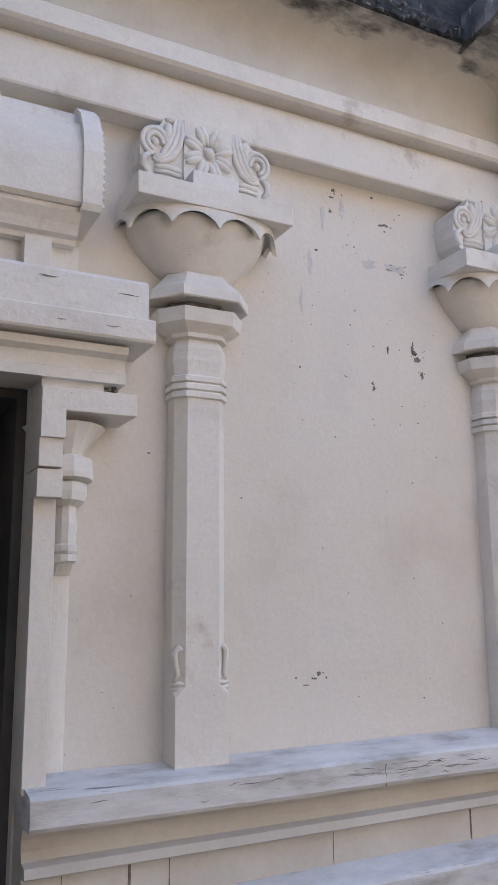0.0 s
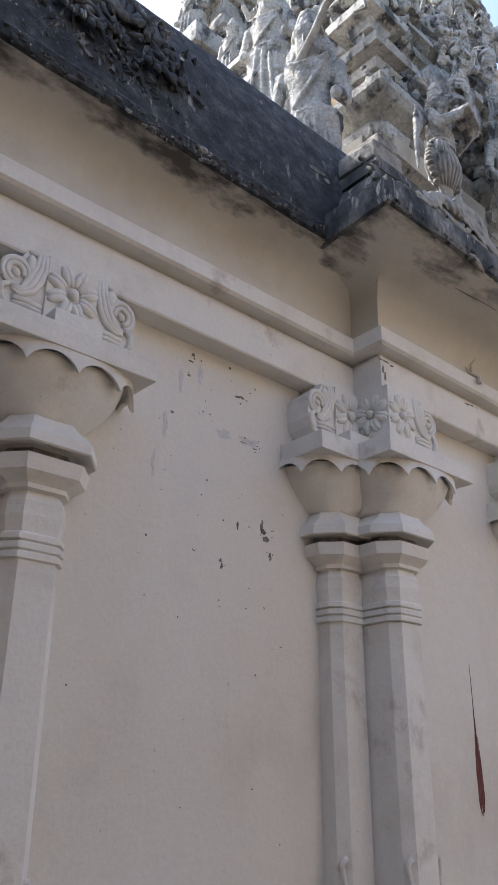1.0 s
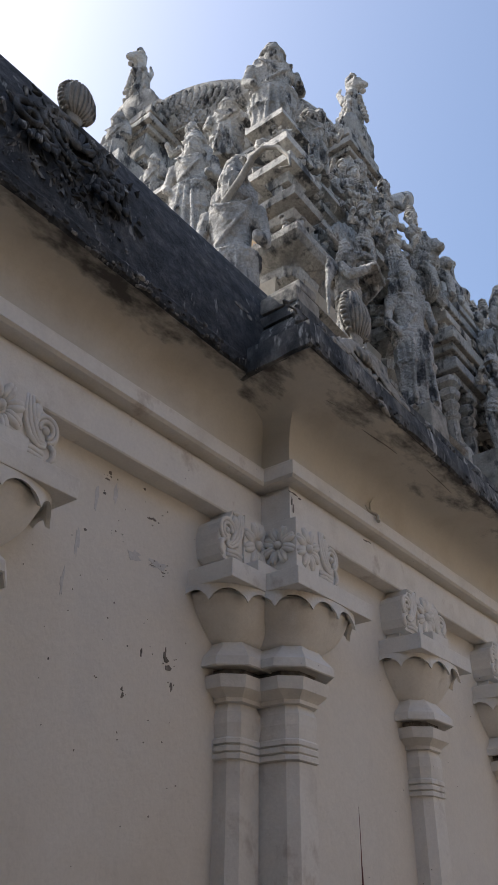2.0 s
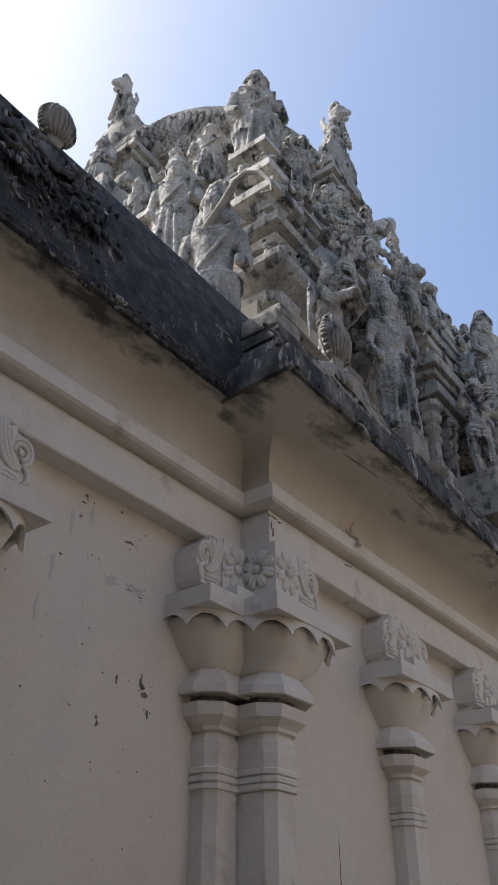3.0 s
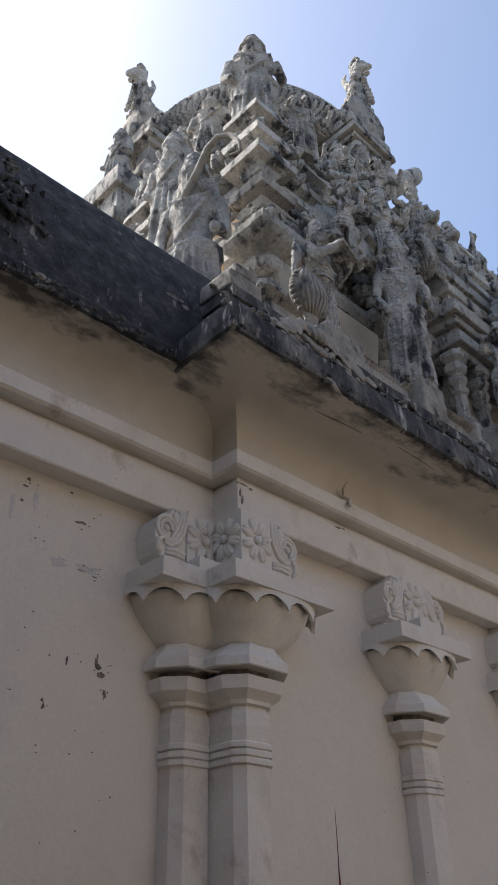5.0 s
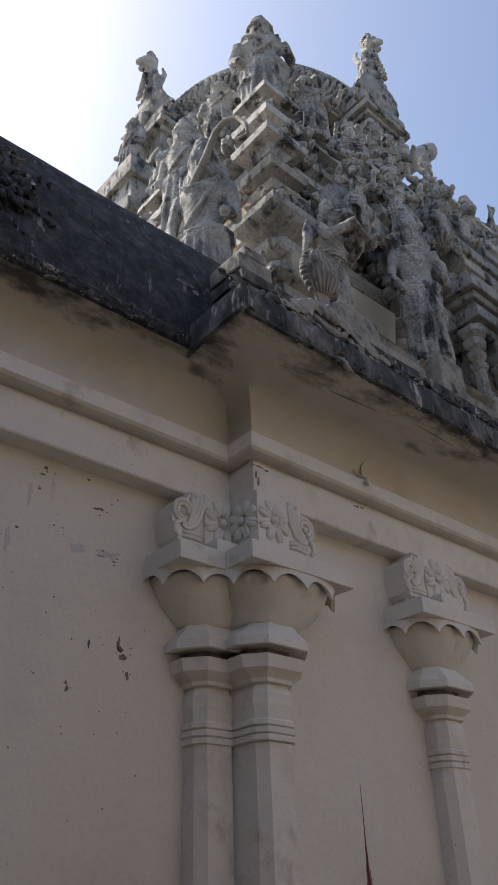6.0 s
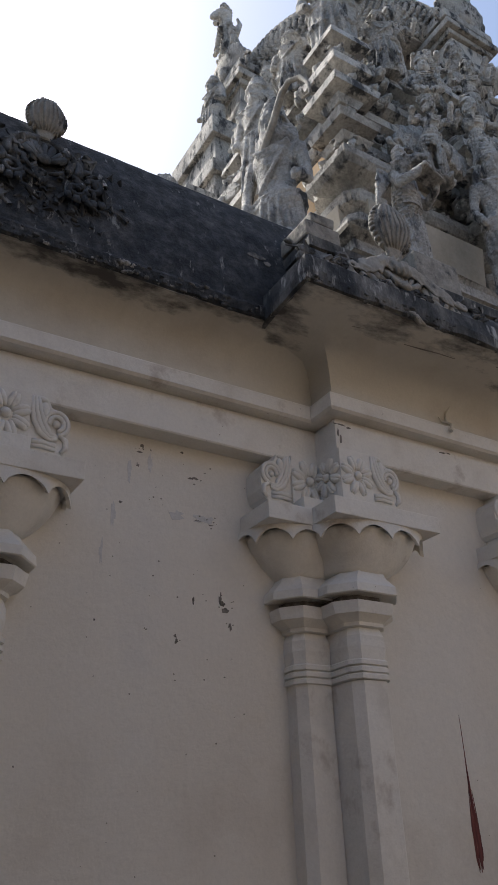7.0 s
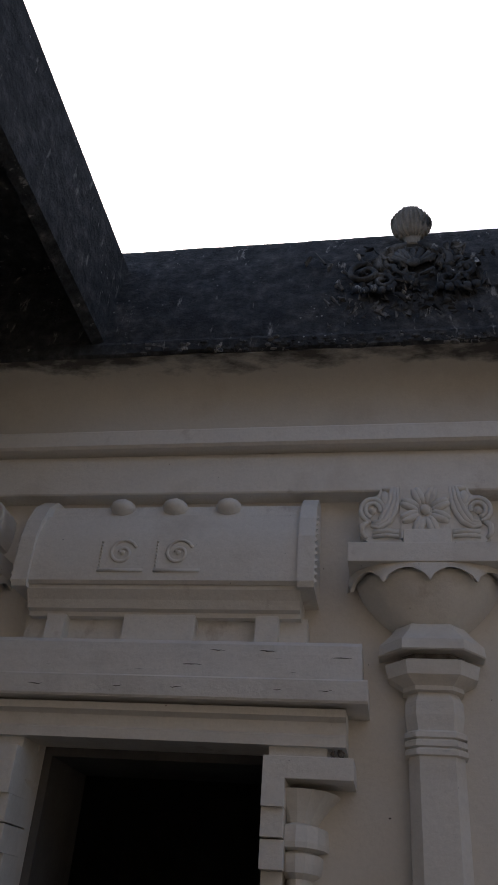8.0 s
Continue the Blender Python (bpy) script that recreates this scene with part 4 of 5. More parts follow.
tier("upper_wall", 1.40, [(0.04, 6.68), (0.04, 6.8), (-0.04, 6.83), (-0.04, 7.3), (0.0, 7.33), (0.05, 7.38), (0.09, 7.44), (0.05, 7.52), (-0.03, 7.56), (-0.03, 7.72), (0.05, 7.76), (0.06, 7.84), (-0.02, 7.88), (-0.05, 7.92)], M_BLOCK)
tier("crown_wall", 1.20, [(0.1, 7.88), (0.1, 8.0), (0.0, 8.04), (0.0, 8.5), (0.08, 8.56), (0.12, 8.64), (0.0, 8.72)], M_BLOCK)

# round crown with overlapping scales
bm = bmesh.new()
rings = []
for k in range(15):
    u = k / 14
    r = 1.44 * math.cos(u * math.pi / 2 * 0.97) ** 0.9
    z = 8.52 + 1.52 * math.sin(u * math.pi / 2)
    rings.append([(r * (1 + 0.02 * math.cos(i * math.tau / 4)) * math.cos(i * math.tau / 64), r * math.sin(i * math.tau / 64) * (1 + 0.02 * math.cos(i * math.tau / 4)), z - 3.9) for i in range(64)])
loft(bm, rings, closed=True)
part("crown", jitter(bm, 0.015, 4), M_STONE, tower, "round scaled crown")
bm = bmesh.new()
for k in range(1, 36):
    u = k / 54
    r = 1.455 * math.cos(u * math.pi / 2 * 0.97) ** 0.9
    z = 8.52 + 1.52 * math.sin(u * math.pi / 2) - 3.9
    n = int(r * 95)
    for i in range(n):
        a = (i + 0.5 * (k % 2)) * math.tau / n
        ball(bm, (r * math.cos(a), r * math.sin(a), z), (0.030, 0.030, 0.024), 1)
scales = part("crown_texture", bm, M_STONE, tower)
scales["kind"] = "stuff"

# ochre panel behind the archer
bm = box(bmesh.new(), -1.87, -1.72, -1.75, -1.10, 0.30, 1.60)
part("niche_back", bm, M_ORANGE, tower, "faded orange plaster")
bm = box(bmesh.new(), -1.75, -1.10, -1.85, -1.72, 0.30, 1.18)
part("niche_back", bm, M_CREAM, tower, "pale plaster")


def tower_pilaster(parent_x, parent_y, turn, h=0.80, z=0.36, w=0.078):
    """A short square column with a bulbous neck and stepped brackets."""
    rings = []
    for u, k in ((0, 1.25), (0.10, 1.25), (0.12, 0.9), (0.40, 0.9), (0.44, 1.25), (0.50, 1.3), (0.53, 0.85), (0.60, 1.35), (0.66, 1.35), (0.69, 0.9), (0.74, 1.55), (0.82, 1.7), (0.86, 1.2), (0.92, 2.0), (1.0, 2.0)):
        rings.append([(w * k * a, w * k * b, u * h) for a, b in ((-1, -0.6), (-0.6, -1), (0.6, -1), (1, -0.6), (1, 0.6), (0.6, 1), (-0.6, 1), (-1, 0.6))])
    ob = part("column", jitter(loft(bmesh.new(), rings, closed=True), 0.004, 9), M_BLOCK, tower)
    ob.matrix_local = pose(parent_x, parent_y, z, 0, 0, turn)
    return ob


first_col = tower_pilaster(-1.90, -1.90, 0)
for t in (-1.05, -0.80, -0.36, -0.12, 0.12, 0.36, 0.80, 1.05, 1.80):
    for x, y in ((t, -1.90 if abs(t) > 0.4 else -2.02), (-1.90 if abs(t) > 0.4 else -2.02, t)):
        o = first_col.copy()
        scene.collection.objects.link(o)
        o.matrix_local = pose(x, y, 0.36)


for x in (3.66, 3.95, 4.5):
    o = first_col.copy()
    scene.collection.objects.link(o)
    o.matrix_local = pose(x - TX, -0.13 - TY, 0.46) @ Matrix.Diagonal((0.55, 0.55, 0.75, 1))
    PEDESTALS.append(o)


def fan(r, n=9):
    """A fan-shaped gable with ribbed concentric feathering, facing -y."""
    bm = bmesh.new()
    m = 26
    rows = []
    for k in range(n + 1):
        q = k / n
        row = []
        for i in range(m + 1):
            a = math.pi * (-0.12 + 1.24 * i / m)
            rr = r * q * (1 + (0.06 * abs(math.sin(i * 1.57)) if k == n else 0))
            row.append((rr * math.cos(a), -0.05 * r * (k % 2) - 0.22 * r * (1 - q), rr * math.sin(a)))
        rows.append(row)
    verts = [[bm.verts.new(p) for p in row] for row in rows[1:]]
    c = bm.verts.new((0, -0.26 * r, 0))
    for i in range(m):
        bm.faces.new((c, verts[0][i + 1], verts[0][i]))
    for a, b in zip(verts, verts[1:]):
        for i in range(m):
            bm.faces.new((a[i], a[i + 1], b[i + 1], b[i]))
    out = bmesh.ops.extrude_face_region(bm, geom=bm.faces[:])["geom"]
    for v in out:
        if isinstance(v, bmesh.types.BMVert):
            v.co.y = 0.10 * r
    ball(bm, (0, -0.2 * r, 0.1 * r), (0.24 * r, 0.2 * r, 0.28 * r))
    for q in (-1, 1):
        tube(bm, [(q * r * (1.02 + x), -0.05 * r, r * z) for x, _, z in spiral(0, -0.1, 0.24, 0.05, 0, 1.2 * q, 0)], 0.06 * r, 6)
    leaf_crest(bm, (0, 0, r * 0.95), 0.55 * r, 0.4 * r, 0.25 * r)
    return jitter(bm, 0.012 * r, 8)


fan_mesh = part("fan_gable", fan(0.30), M_STONE, tower, smooth=True)
fan_mesh.matrix_local = pose(-1.40, -1.93, 1.62) @ Matrix.Diagonal((0.75, 0.75, 0.75, 1))


def put_fan(x, y, z, turn, s):
    o = fan_mesh.copy()
    scene.collection.objects.link(o)
    o.matrix_local = pose(x, y, z - 3.9, 0, 0, turn) @ Matrix.Diagonal((s, s, s, 1))


for x, z, s in ((-0.95, 5.40, 0.7), (-0.5, 5.55, 0.85), (0.0, 5.6, 1.2), (0.5, 5.55, 0.85), (0.95, 5.40, 0.7), (1.4, 5.52, 0.8)):
    put_fan(x, -1.98 if abs(x) > 0.2 else -2.10, z, 0, s)
    put_fan(-1.98 if abs(x) > 0.2 else -2.10, x, z, -90, s)
for x, z, s in ((-0.8, 7.35, 0.6), (0.8, 7.35, 0.6)):
    put_fan(x, -1.48, z, 0, s)
    put_fan(-1.48, x, z, -90, s)
for x, z, s in ((-1.3, 6.35, 0.5), (-0.9, 6.05, 0.45), (0.0, 6.2, 0.9), (0.9, 6.05, 0.45)):
    put_fan(x, -1.92 if x else -2.02, z, 0, s)
    put_fan(-1.92 if x else -2.02, x, z, -90, s)

# bands of small leaf and scroll carving on every ledge


def carved_strip(seed, w=0.34, h=0.12):
    """A short strip of scrolls, leaves and beads in the plane y = 0, facing -y."""
    bm = bmesh.new()
    r_ = random.Random(seed)
    x = -w / 2
    while x < w / 2 - 0.03:
        d = r_.uniform(0.05, 0.10)
        kind = r_.random()
        if kind < 0.45:
            tube(bm, spiral(x + d / 2, h / 2, d * 0.5, 0.008, r_.random() * 6, 1.3 * r_.choice((-1, 1)), -0.012, 16), 0.009, 5)
            ball(bm, (x + d / 2, -0.012, h / 2), 0.014, 1)
        elif kind < 0.75:
            for q in (-0.4, -0.13, 0.13, 0.4):
                tube(bm, [(x + d / 2, -0.004, 0), (x + d / 2 + q * d * 0.8, -0.024, h * 0.5), (x + d / 2 + q * d, -0.016, h * (0.9 - abs(q) * 0.4))], [0.008, 0.012, 0.005], 5)
        else:
            ball(bm, (x + d / 2, -0.01, h * 0.72), (d * 0.28, 0.035, h * 0.22), 2)
            tube(bm, [(x + d / 2, -0.012, 0), (x + d / 2, -0.028, h * 0.35), (x + d / 2, -0.014, h * 0.6)], [d * 0.34, d * 0.40, d * 0.2], 7)
        x += d
    k = -w / 2
    while k < w / 2:
        ball(bm, (k, -0.006, h + 0.008), 0.010, 1)
        k += 0.026
    return jitter(bm, 0.004, 22)


def place(first_strip, x, y, z, turn, s):
    o = first_strip.copy()
    scene.collection.objects.link(o)
    o.matrix_local = pose(x, y, z - 3.9, 0, 0, turn) @ Matrix.Diagonal((s, 1.6, s, 1))


strips = [part("carved_strip", carved_strip(k), M_STONE, tower, smooth=True) for k in range(5)]
for k, o in enumerate(strips):
    o.matrix_local = pose(-1.30 + 0.36 * k, -1.80, 5.64 - 3.9)
rnd = random.Random(5)


def face_offset(t, h):
    """How far the stepped plan stands out at t along a side."""
    q = (h - abs(t)) * 1.92 / h
    for a, b, d in bays:
        if q < b:
            return d
    return 0.16


for h, z, gap in ((1.87, 5.27, -0.03), (1.83, 5.36, -0.02), (1.80, 5.64, 0), (1.80, 5.72, 0), (1.84, 5.98, 0), (1.80, 6.05, 0), (1.80, 6.33, 0), (1.80, 6.42, 0), (1.86, 6.27, 0),
                  (1.37, 6.84, 0), (1.37, 7.0, 0), (1.37, 7.15, 0), (1.37, 7.57, 0), (1.21, 8.05, 0), (1.21, 8.2, 0), (1.21, 8.35, 0)):
    t = -h + 0.12
    while t < h:
        s = rnd.uniform(0.75, 1.15)
        d = h + face_offset(t, h) + gap
        for side in (0, 1):
            if rnd.random() < 0.85:
                place(rnd.choice(strips), *((t, -d) if side == 0 else (-d, t)), z, 0 if side == 0 else -90, s)
        t += 0.34 * s * rnd.uniform(0.95, 1.2)
# stepped bracket that carries a figure on the south side
for w, y0, z0, z1 in ((0.12, -0.40, 4.83, 4.95), (0.17, -0.50, 4.95, 5.05), (0.22, -0.60, 5.05, 5.135)):
    bm = box(bmesh.new(), 4.30 - w - TX, 4.30 + w - TX, y0 - TY, 0.15 - TY, z0 - 3.9, z1 - 3.9, 0.008)
    PEDESTALS.append(part("bracket_course", jitter(bm, 0.005, 9), M_BLOCK, tower))
# slim dividing posts in the recessed bands
bm = bmesh.new()
for h, z0, z1 in ((1.81, 5.63, 5.82), (1.80, 6.32, 6.52), (1.37, 6.84, 7.30), (1.37, 7.56, 7.74), (1.21, 8.04, 8.46)):
    t = -h
    while t < h:
        w = rnd.uniform(0.035, 0.06)
        for side in (0, 1):
            d = h + face_offset(t, h) + 0.035
            q = (t, t + w, -d, -d + 0.15) if side == 0 else (-d, -d + 0.15, t, t + w)
            box(bm, *q, z0 - 3.9, z1 - 3.9)
        t += rnd.uniform(0.16, 0.34)
posts = part("band_posts", jitter(bm, 0.006, 14), M_BLOCK, tower)
posts["kind"] = "stuff"

# gabled dormers that face each side of the crown



def dormer(name, m):
    """A stepped block with a horseshoe gable and a bud on top, facing -y."""
    steps = ((0.10, 0.06, -0.30, -0.22), (0.17, 0.13, -0.22, -0.14), (0.25, 0.20, -0.14, -0.06), (0.32, 0.26, -0.06, 0.0), (0.36, 0.30, 0, 0.1), (0.30, 0.26, 0.1, 0.34), (0.36, 0.30, 0.34, 0.40), (0.42, 0.36, 0.40, 0.47), (0.34, 0.3, 0.47, 0.53), (0.40, 0.33, 0.53, 0.62))
    body = None
    for w, d, z0, z1 in steps:
        bm = box(bmesh.new(), -w, w, -d, 0.5, z0, z1, 0.012)
        ob = part("course" if body else name, jitter(bm, 0.006, 6), M_BLOCK, body or tower)
        if body is None:
            body = ob
            body.matrix_local = m
    bm = fan(0.40)
    for v in bm.verts:
        v.co += Vector((0, -0.22, 0.66))
    part("horseshoe_gable", bm, M_STONE, body, smooth=True)
    return body


dormer("dormer", pose(0, -1.44, 4.16) @ Matrix.Diagonal((0.78, 0.78, 0.95, 1)))
dormer("dormer", pose(-1.44, 0, 4.16, 0, 0, -90) @ Matrix.Diagonal((0.78, 0.78, 0.95, 1)))

# ---------------------------------------------------------------- statues


def limb(bm, pts, radii):
    """A chain of overlapping balls, later fused."""
    for (a, ra), (b, rb) in zip(zip(pts, radii), list(zip(pts, radii))[1:]):
        a_, b_ = Vector(a), Vector(b)
        n = max(2, int((b_ - a_).length / (0.5 * min(ra, rb))))
        for i in range(n + 1):
            ball(bm, a_.lerp(b_, i / n), ra + (rb - ra) * i / n, 1)


def fused(name, bm, voxel=0.0085, rough=0.006):
    """Fuse overlapping lumps into one worn, carved skin."""
    me = bpy.data.meshes.new(name)
    bm.to_mesh(me)
    bm.free()
    tmp = bpy.data.objects.new(name, me)
    scene.collection.objects.link(tmp)
    mod = tmp.modifiers.new("fuse", "REMESH")
    mod.mode, mod.voxel_size, mod.use_smooth_shade = "VOXEL", voxel, True
    done = bpy.data.meshes.new_from_object(tmp.evaluated_get(bpy.context.evaluated_depsgraph_get()))
    bpy.data.objects.remove(tmp)
    done.name = name
    n = len(done.vertices)
    co = np.empty(n * 3, np.float32)
    no = np.empty(n * 3, np.float32)
    done.vertices.foreach_get("co", co)
    done.vertices.foreach_get("normal", no)
    co, no = co.reshape(-1, 3), no.reshape(-1, 3)
    amp = np.array([noise.noise(Vector(c) * 9.0) + 0.6 * noise.noise(Vector(c) * 23.0) + 0.9 * (0.35 - noise.voronoi(Vector(c) * 17.0)[0][0]) for c in co], np.float32)
    pleats = np.sin(np.arctan2(co[:, 1], co[:, 0]) * 17 + co[:, 2] * 6) * 1.1 * (co[:, 2] < 0.42)
    curls = np.sin(co[:, 0] * 120) * np.sin(co[:, 2] * 120) * 0.9 * (co[:, 2] > 0.88)
    co += no * ((amp + pleats + curls) * rough)[:, None]
    done.vertices.foreach_set("co", co.ravel())
    done.polygons.foreach_set("use_smooth", [True] * len(done.polygons))
    done.materials.clear()
    done.materials.append(M_STONE)
    return done


def figure(raise_l, raise_r, sway, crown, halo=0.0, staff=False, squat=False):
    """A stylised carved figure one metre tall, facing -y."""
    bm = bmesh.new()
    hip = 0.30 if squat else 0.48
    limb(bm, [(sway * 0.5 - 0.07, 0, 0.03), (sway - 0.08, -0.04 if squat else 0, hip * 0.55), (sway - 0.05, 0, hip)], [0.05, 0.06, 0.085])
    limb(bm, [(sway * 0.5 + 0.09, 0, 0.03), (sway + (0.16 if squat else 0.09), -0.06 if squat else -0.02, hip * 0.55), (sway + 0.05, 0, hip)], [0.05, 0.06, 0.085])
    for q in (-0.07, 0.09):
        ball(bm, (sway * 0.5 + q, -0.05, 0.025), (0.045, 0.09, 0.035), 1)
    ball(bm, (sway, 0, hip), (0.14, 0.10, 0.09))
    ball(bm, (sway * 0.6, 0, hip + 0.11), (0.095, 0.08, 0.11))
    ball(bm, (0, -0.01, hip + 0.23), (0.135, 0.09, 0.10))
    for k in range(3):
        tube(bm, [(0.12 * math.cos(a) + sway, -0.11 * abs(math.sin(a)) - 0.01, hip + 0.02 - 0.045 * k - 0.05 * math.sin(a)) for a in [math.pi * i / 8 for i in range(9)]], 0.018, 5)
    for k in range(3):
        tube(bm, [((0.10 - 0.015 * k) * math.cos(a), -0.075 - 0.03 * math.sin(a), hip + 0.29 - (0.03 + 0.035 * k) * math.sin(a)) for a in [math.pi * i / 8 for i in range(9)]], 0.010, 5)
    for z in (0.01, -0.03):
        tube(bm, [(sway * 0.8 + 0.125 * math.cos(i * math.tau / 16), 0.1 * math.sin(i * math.tau / 16), hip + 0.04 + z) for i in range(17)], 0.013, 5)
    tube(bm, [(sway, -0.105, hip), (sway * 0.8 + 0.02, -0.11, hip * 0.6), (sway * 0.6 - 0.01, -0.10, hip * 0.25)], [0.03, 0.035, 0.02], 6)
    neck = hip + 0.31
    limb(bm, [(0, 0, neck), (0, -0.01, neck + 0.06)], [0.05, 0.05])
    ball(bm, (0, -0.02, neck + 0.12), (0.07, 0.075, 0.085))
    ball(bm, (0, -0.095, neck + 0.11), (0.015, 0.02, 0.025), 1)
    for q in (-1, 1):
        ball(bm, (q * 0.08, -0.01, neck + 0.10), (0.02, 0.025, 0.05), 1)
    limb(bm, [(0, 0, neck + 0.18), (0, 0, neck + 0.18 + crown)], [0.075, 0.03])
    for k in range(4):
        r = 0.088 - 0.012 * k
        tube(bm, [(r * math.cos(i * math.tau / 14), r * math.sin(i * math.tau / 14), neck + 0.185 + 0.27 * k * crown) for i in range(15)], 0.013, 5)
    for q in (-1, 1):
        ball(bm, (q * 0.03, -0.088, neck + 0.135), (0.017, 0.010, 0.010), 1)
        tube(bm, [(q * 0.008, -0.096, neck + 0.155), (q * 0.035, -0.092, neck + 0.162), (q * 0.06, -0.07, neck + 0.15)], 0.006, 5)
    ball(bm, (0, -0.088, neck + 0.075), (0.028, 0.014, 0.010), 1)
    for q, up in ((-1, raise_l), (1, raise_r)):
        sh = Vector((q * 0.15, 0, hip + 0.27))
        el = sh + Vector((q * 0.12, -0.03, -0.14 + 0.16 * up))
        ha = el + Vector((-q * 0.02 + q * 0.06 * up, -0.09, -0.04 + 0.24 * up))
        limb(bm, [sh, el, ha], [0.05, 0.042, 0.032])
        ball(bm, ha, 0.04, 1)
        for p_, r_ in ((sh.lerp(el, 0.55), 0.058), (el.lerp(ha, 0.75), 0.048)):
            ball(bm, p_, (r_, r_, 0.022), 1)
        ball(bm, sh + Vector((q * 0.02, 0, 0.01)), (0.055, 0.06, 0.055), 1)
    if halo:
        for i in range(18):
            a = math.pi * (-0.1 + 1.2 * i / 17)
            limb(bm, [(halo * 0.5 * math.cos(a), 0.05, neck + 0.12 + halo * 0.5 * math.sin(a)), (halo * math.cos(a), 0.06, neck + 0.12 + halo * math.sin(a))], [0.025, 0.03])
    if staff:
        limb(bm, [(0.30, -0.12, 0.0), (0.26, -0.14, 0.5), (0.24, -0.13, 0.95)], [0.022, 0.028, 0.02])
    ball(bm, (sway * 0.5, 0.02, 0.0), (0.20, 0.13, 0.04))
    return bm


def robed():
    """A slender figure in a long straight skirt, one metre tall."""
    bm = bmesh.new()
    rings = []
    for z, w, d in ((0.0, 0.15, 0.11), (0.05, 0.17, 0.12), (0.20, 0.155, 0.11), (0.40, 0.165, 0.115), (0.50, 0.17, 0.115), (0.56, 0.12, 0.09), (0.64, 0.13, 0.09), (0.72, 0.165, 0.095), (0.78, 0.15, 0.08), (0.80, 0.05, 0.05)):
        rings.append([(w * math.cos(i * math.tau / 20) * (1 + 0.06 * (i % 2) * (z < 0.5)), d * math.sin(i * math.tau / 20) * (1 + 0.10 * (i % 2) * (z < 0.5)), z) for i in range(20)])
    loft(bm, rings, closed=True)
    for z in (0.50, 0.47, 0.30):
        tube(bm, [(0.175 * math.cos(i * math.tau / 16), 0.122 * math.sin(i * math.tau / 16), z) for i in range(17)], 0.014, 5)
    for k in range(4):
        tube(bm, [((0.13 - 0.02 * k) * math.cos(a), -0.075 - 0.03 * math.sin(a), 0.775 - (0.03 + 0.03 * k) * math.sin(a)) for a in [math.pi * i / 8 for i in range(9)]], 0.009, 5)
    tube(bm, [(0.13, -0.06, 0.77), (0.04, -0.115, 0.64), (-0.08, -0.10, 0.53)], 0.014, 5)
    for q in (-0.05, 0.0, 0.05):
        tube(bm, [(q, -0.115, 0.50), (q * 1.4, -0.128, 0.28), (q * 1.8, -0.125, 0.05)], [0.014, 0.018, 0.020], 5)
    for k in range(5):
        r = 0.098 - 0.012 * k
        tube(bm, [(r * math.cos(i * math.tau / 14), 0.01 + r * math.sin(i * math.tau / 14), 0.935 + 0.028 * k) for i in range(15)], 0.012, 5)
    for q in (-1, 1):
        tube(bm, [(q * 0.075, 0.03, 0.93), (q * 0.12, 0.03, 0.86), (q * 0.135, 0.02, 0.78)], [0.03, 0.04, 0.03], 6)
        tube(bm, [(q * 0.008, -0.10, 0.905), (q * 0.04, -0.095, 0.915), (q * 0.07, -0.07, 0.90)], 0.006, 5)
    ball(bm, (0, -0.01, 0.875), (0.085, 0.085, 0.10))
    ball(bm, (0, -0.095, 0.87), (0.014, 0.02, 0.026), 1)
    ball(bm, (0, -0.08, 0.835), (0.03, 0.02, 0.012), 1)
    limb(bm, [(0, 0, 0.78), (0, 0, 0.84)], [0.05, 0.05])
    limb(bm, [(0, 0.01, 0.94), (0, 0.01, 1.04)], [0.085, 0.035])
    for q in (-1, 1):
        ball(bm, (q * 0.092, 0, 0.86), (0.02, 0.03, 0.055), 1)
        ball(bm, (q * 0.03, -0.078, 0.895), (0.016, 0.014, 0.010), 1)
        limb(bm, [(q * 0.17, 0, 0.74), (q * 0.21, -0.01, 0.58), (q * 0.17, -0.10, 0.52 + 0.04 * q)], [0.05, 0.042, 0.036])
    return bm


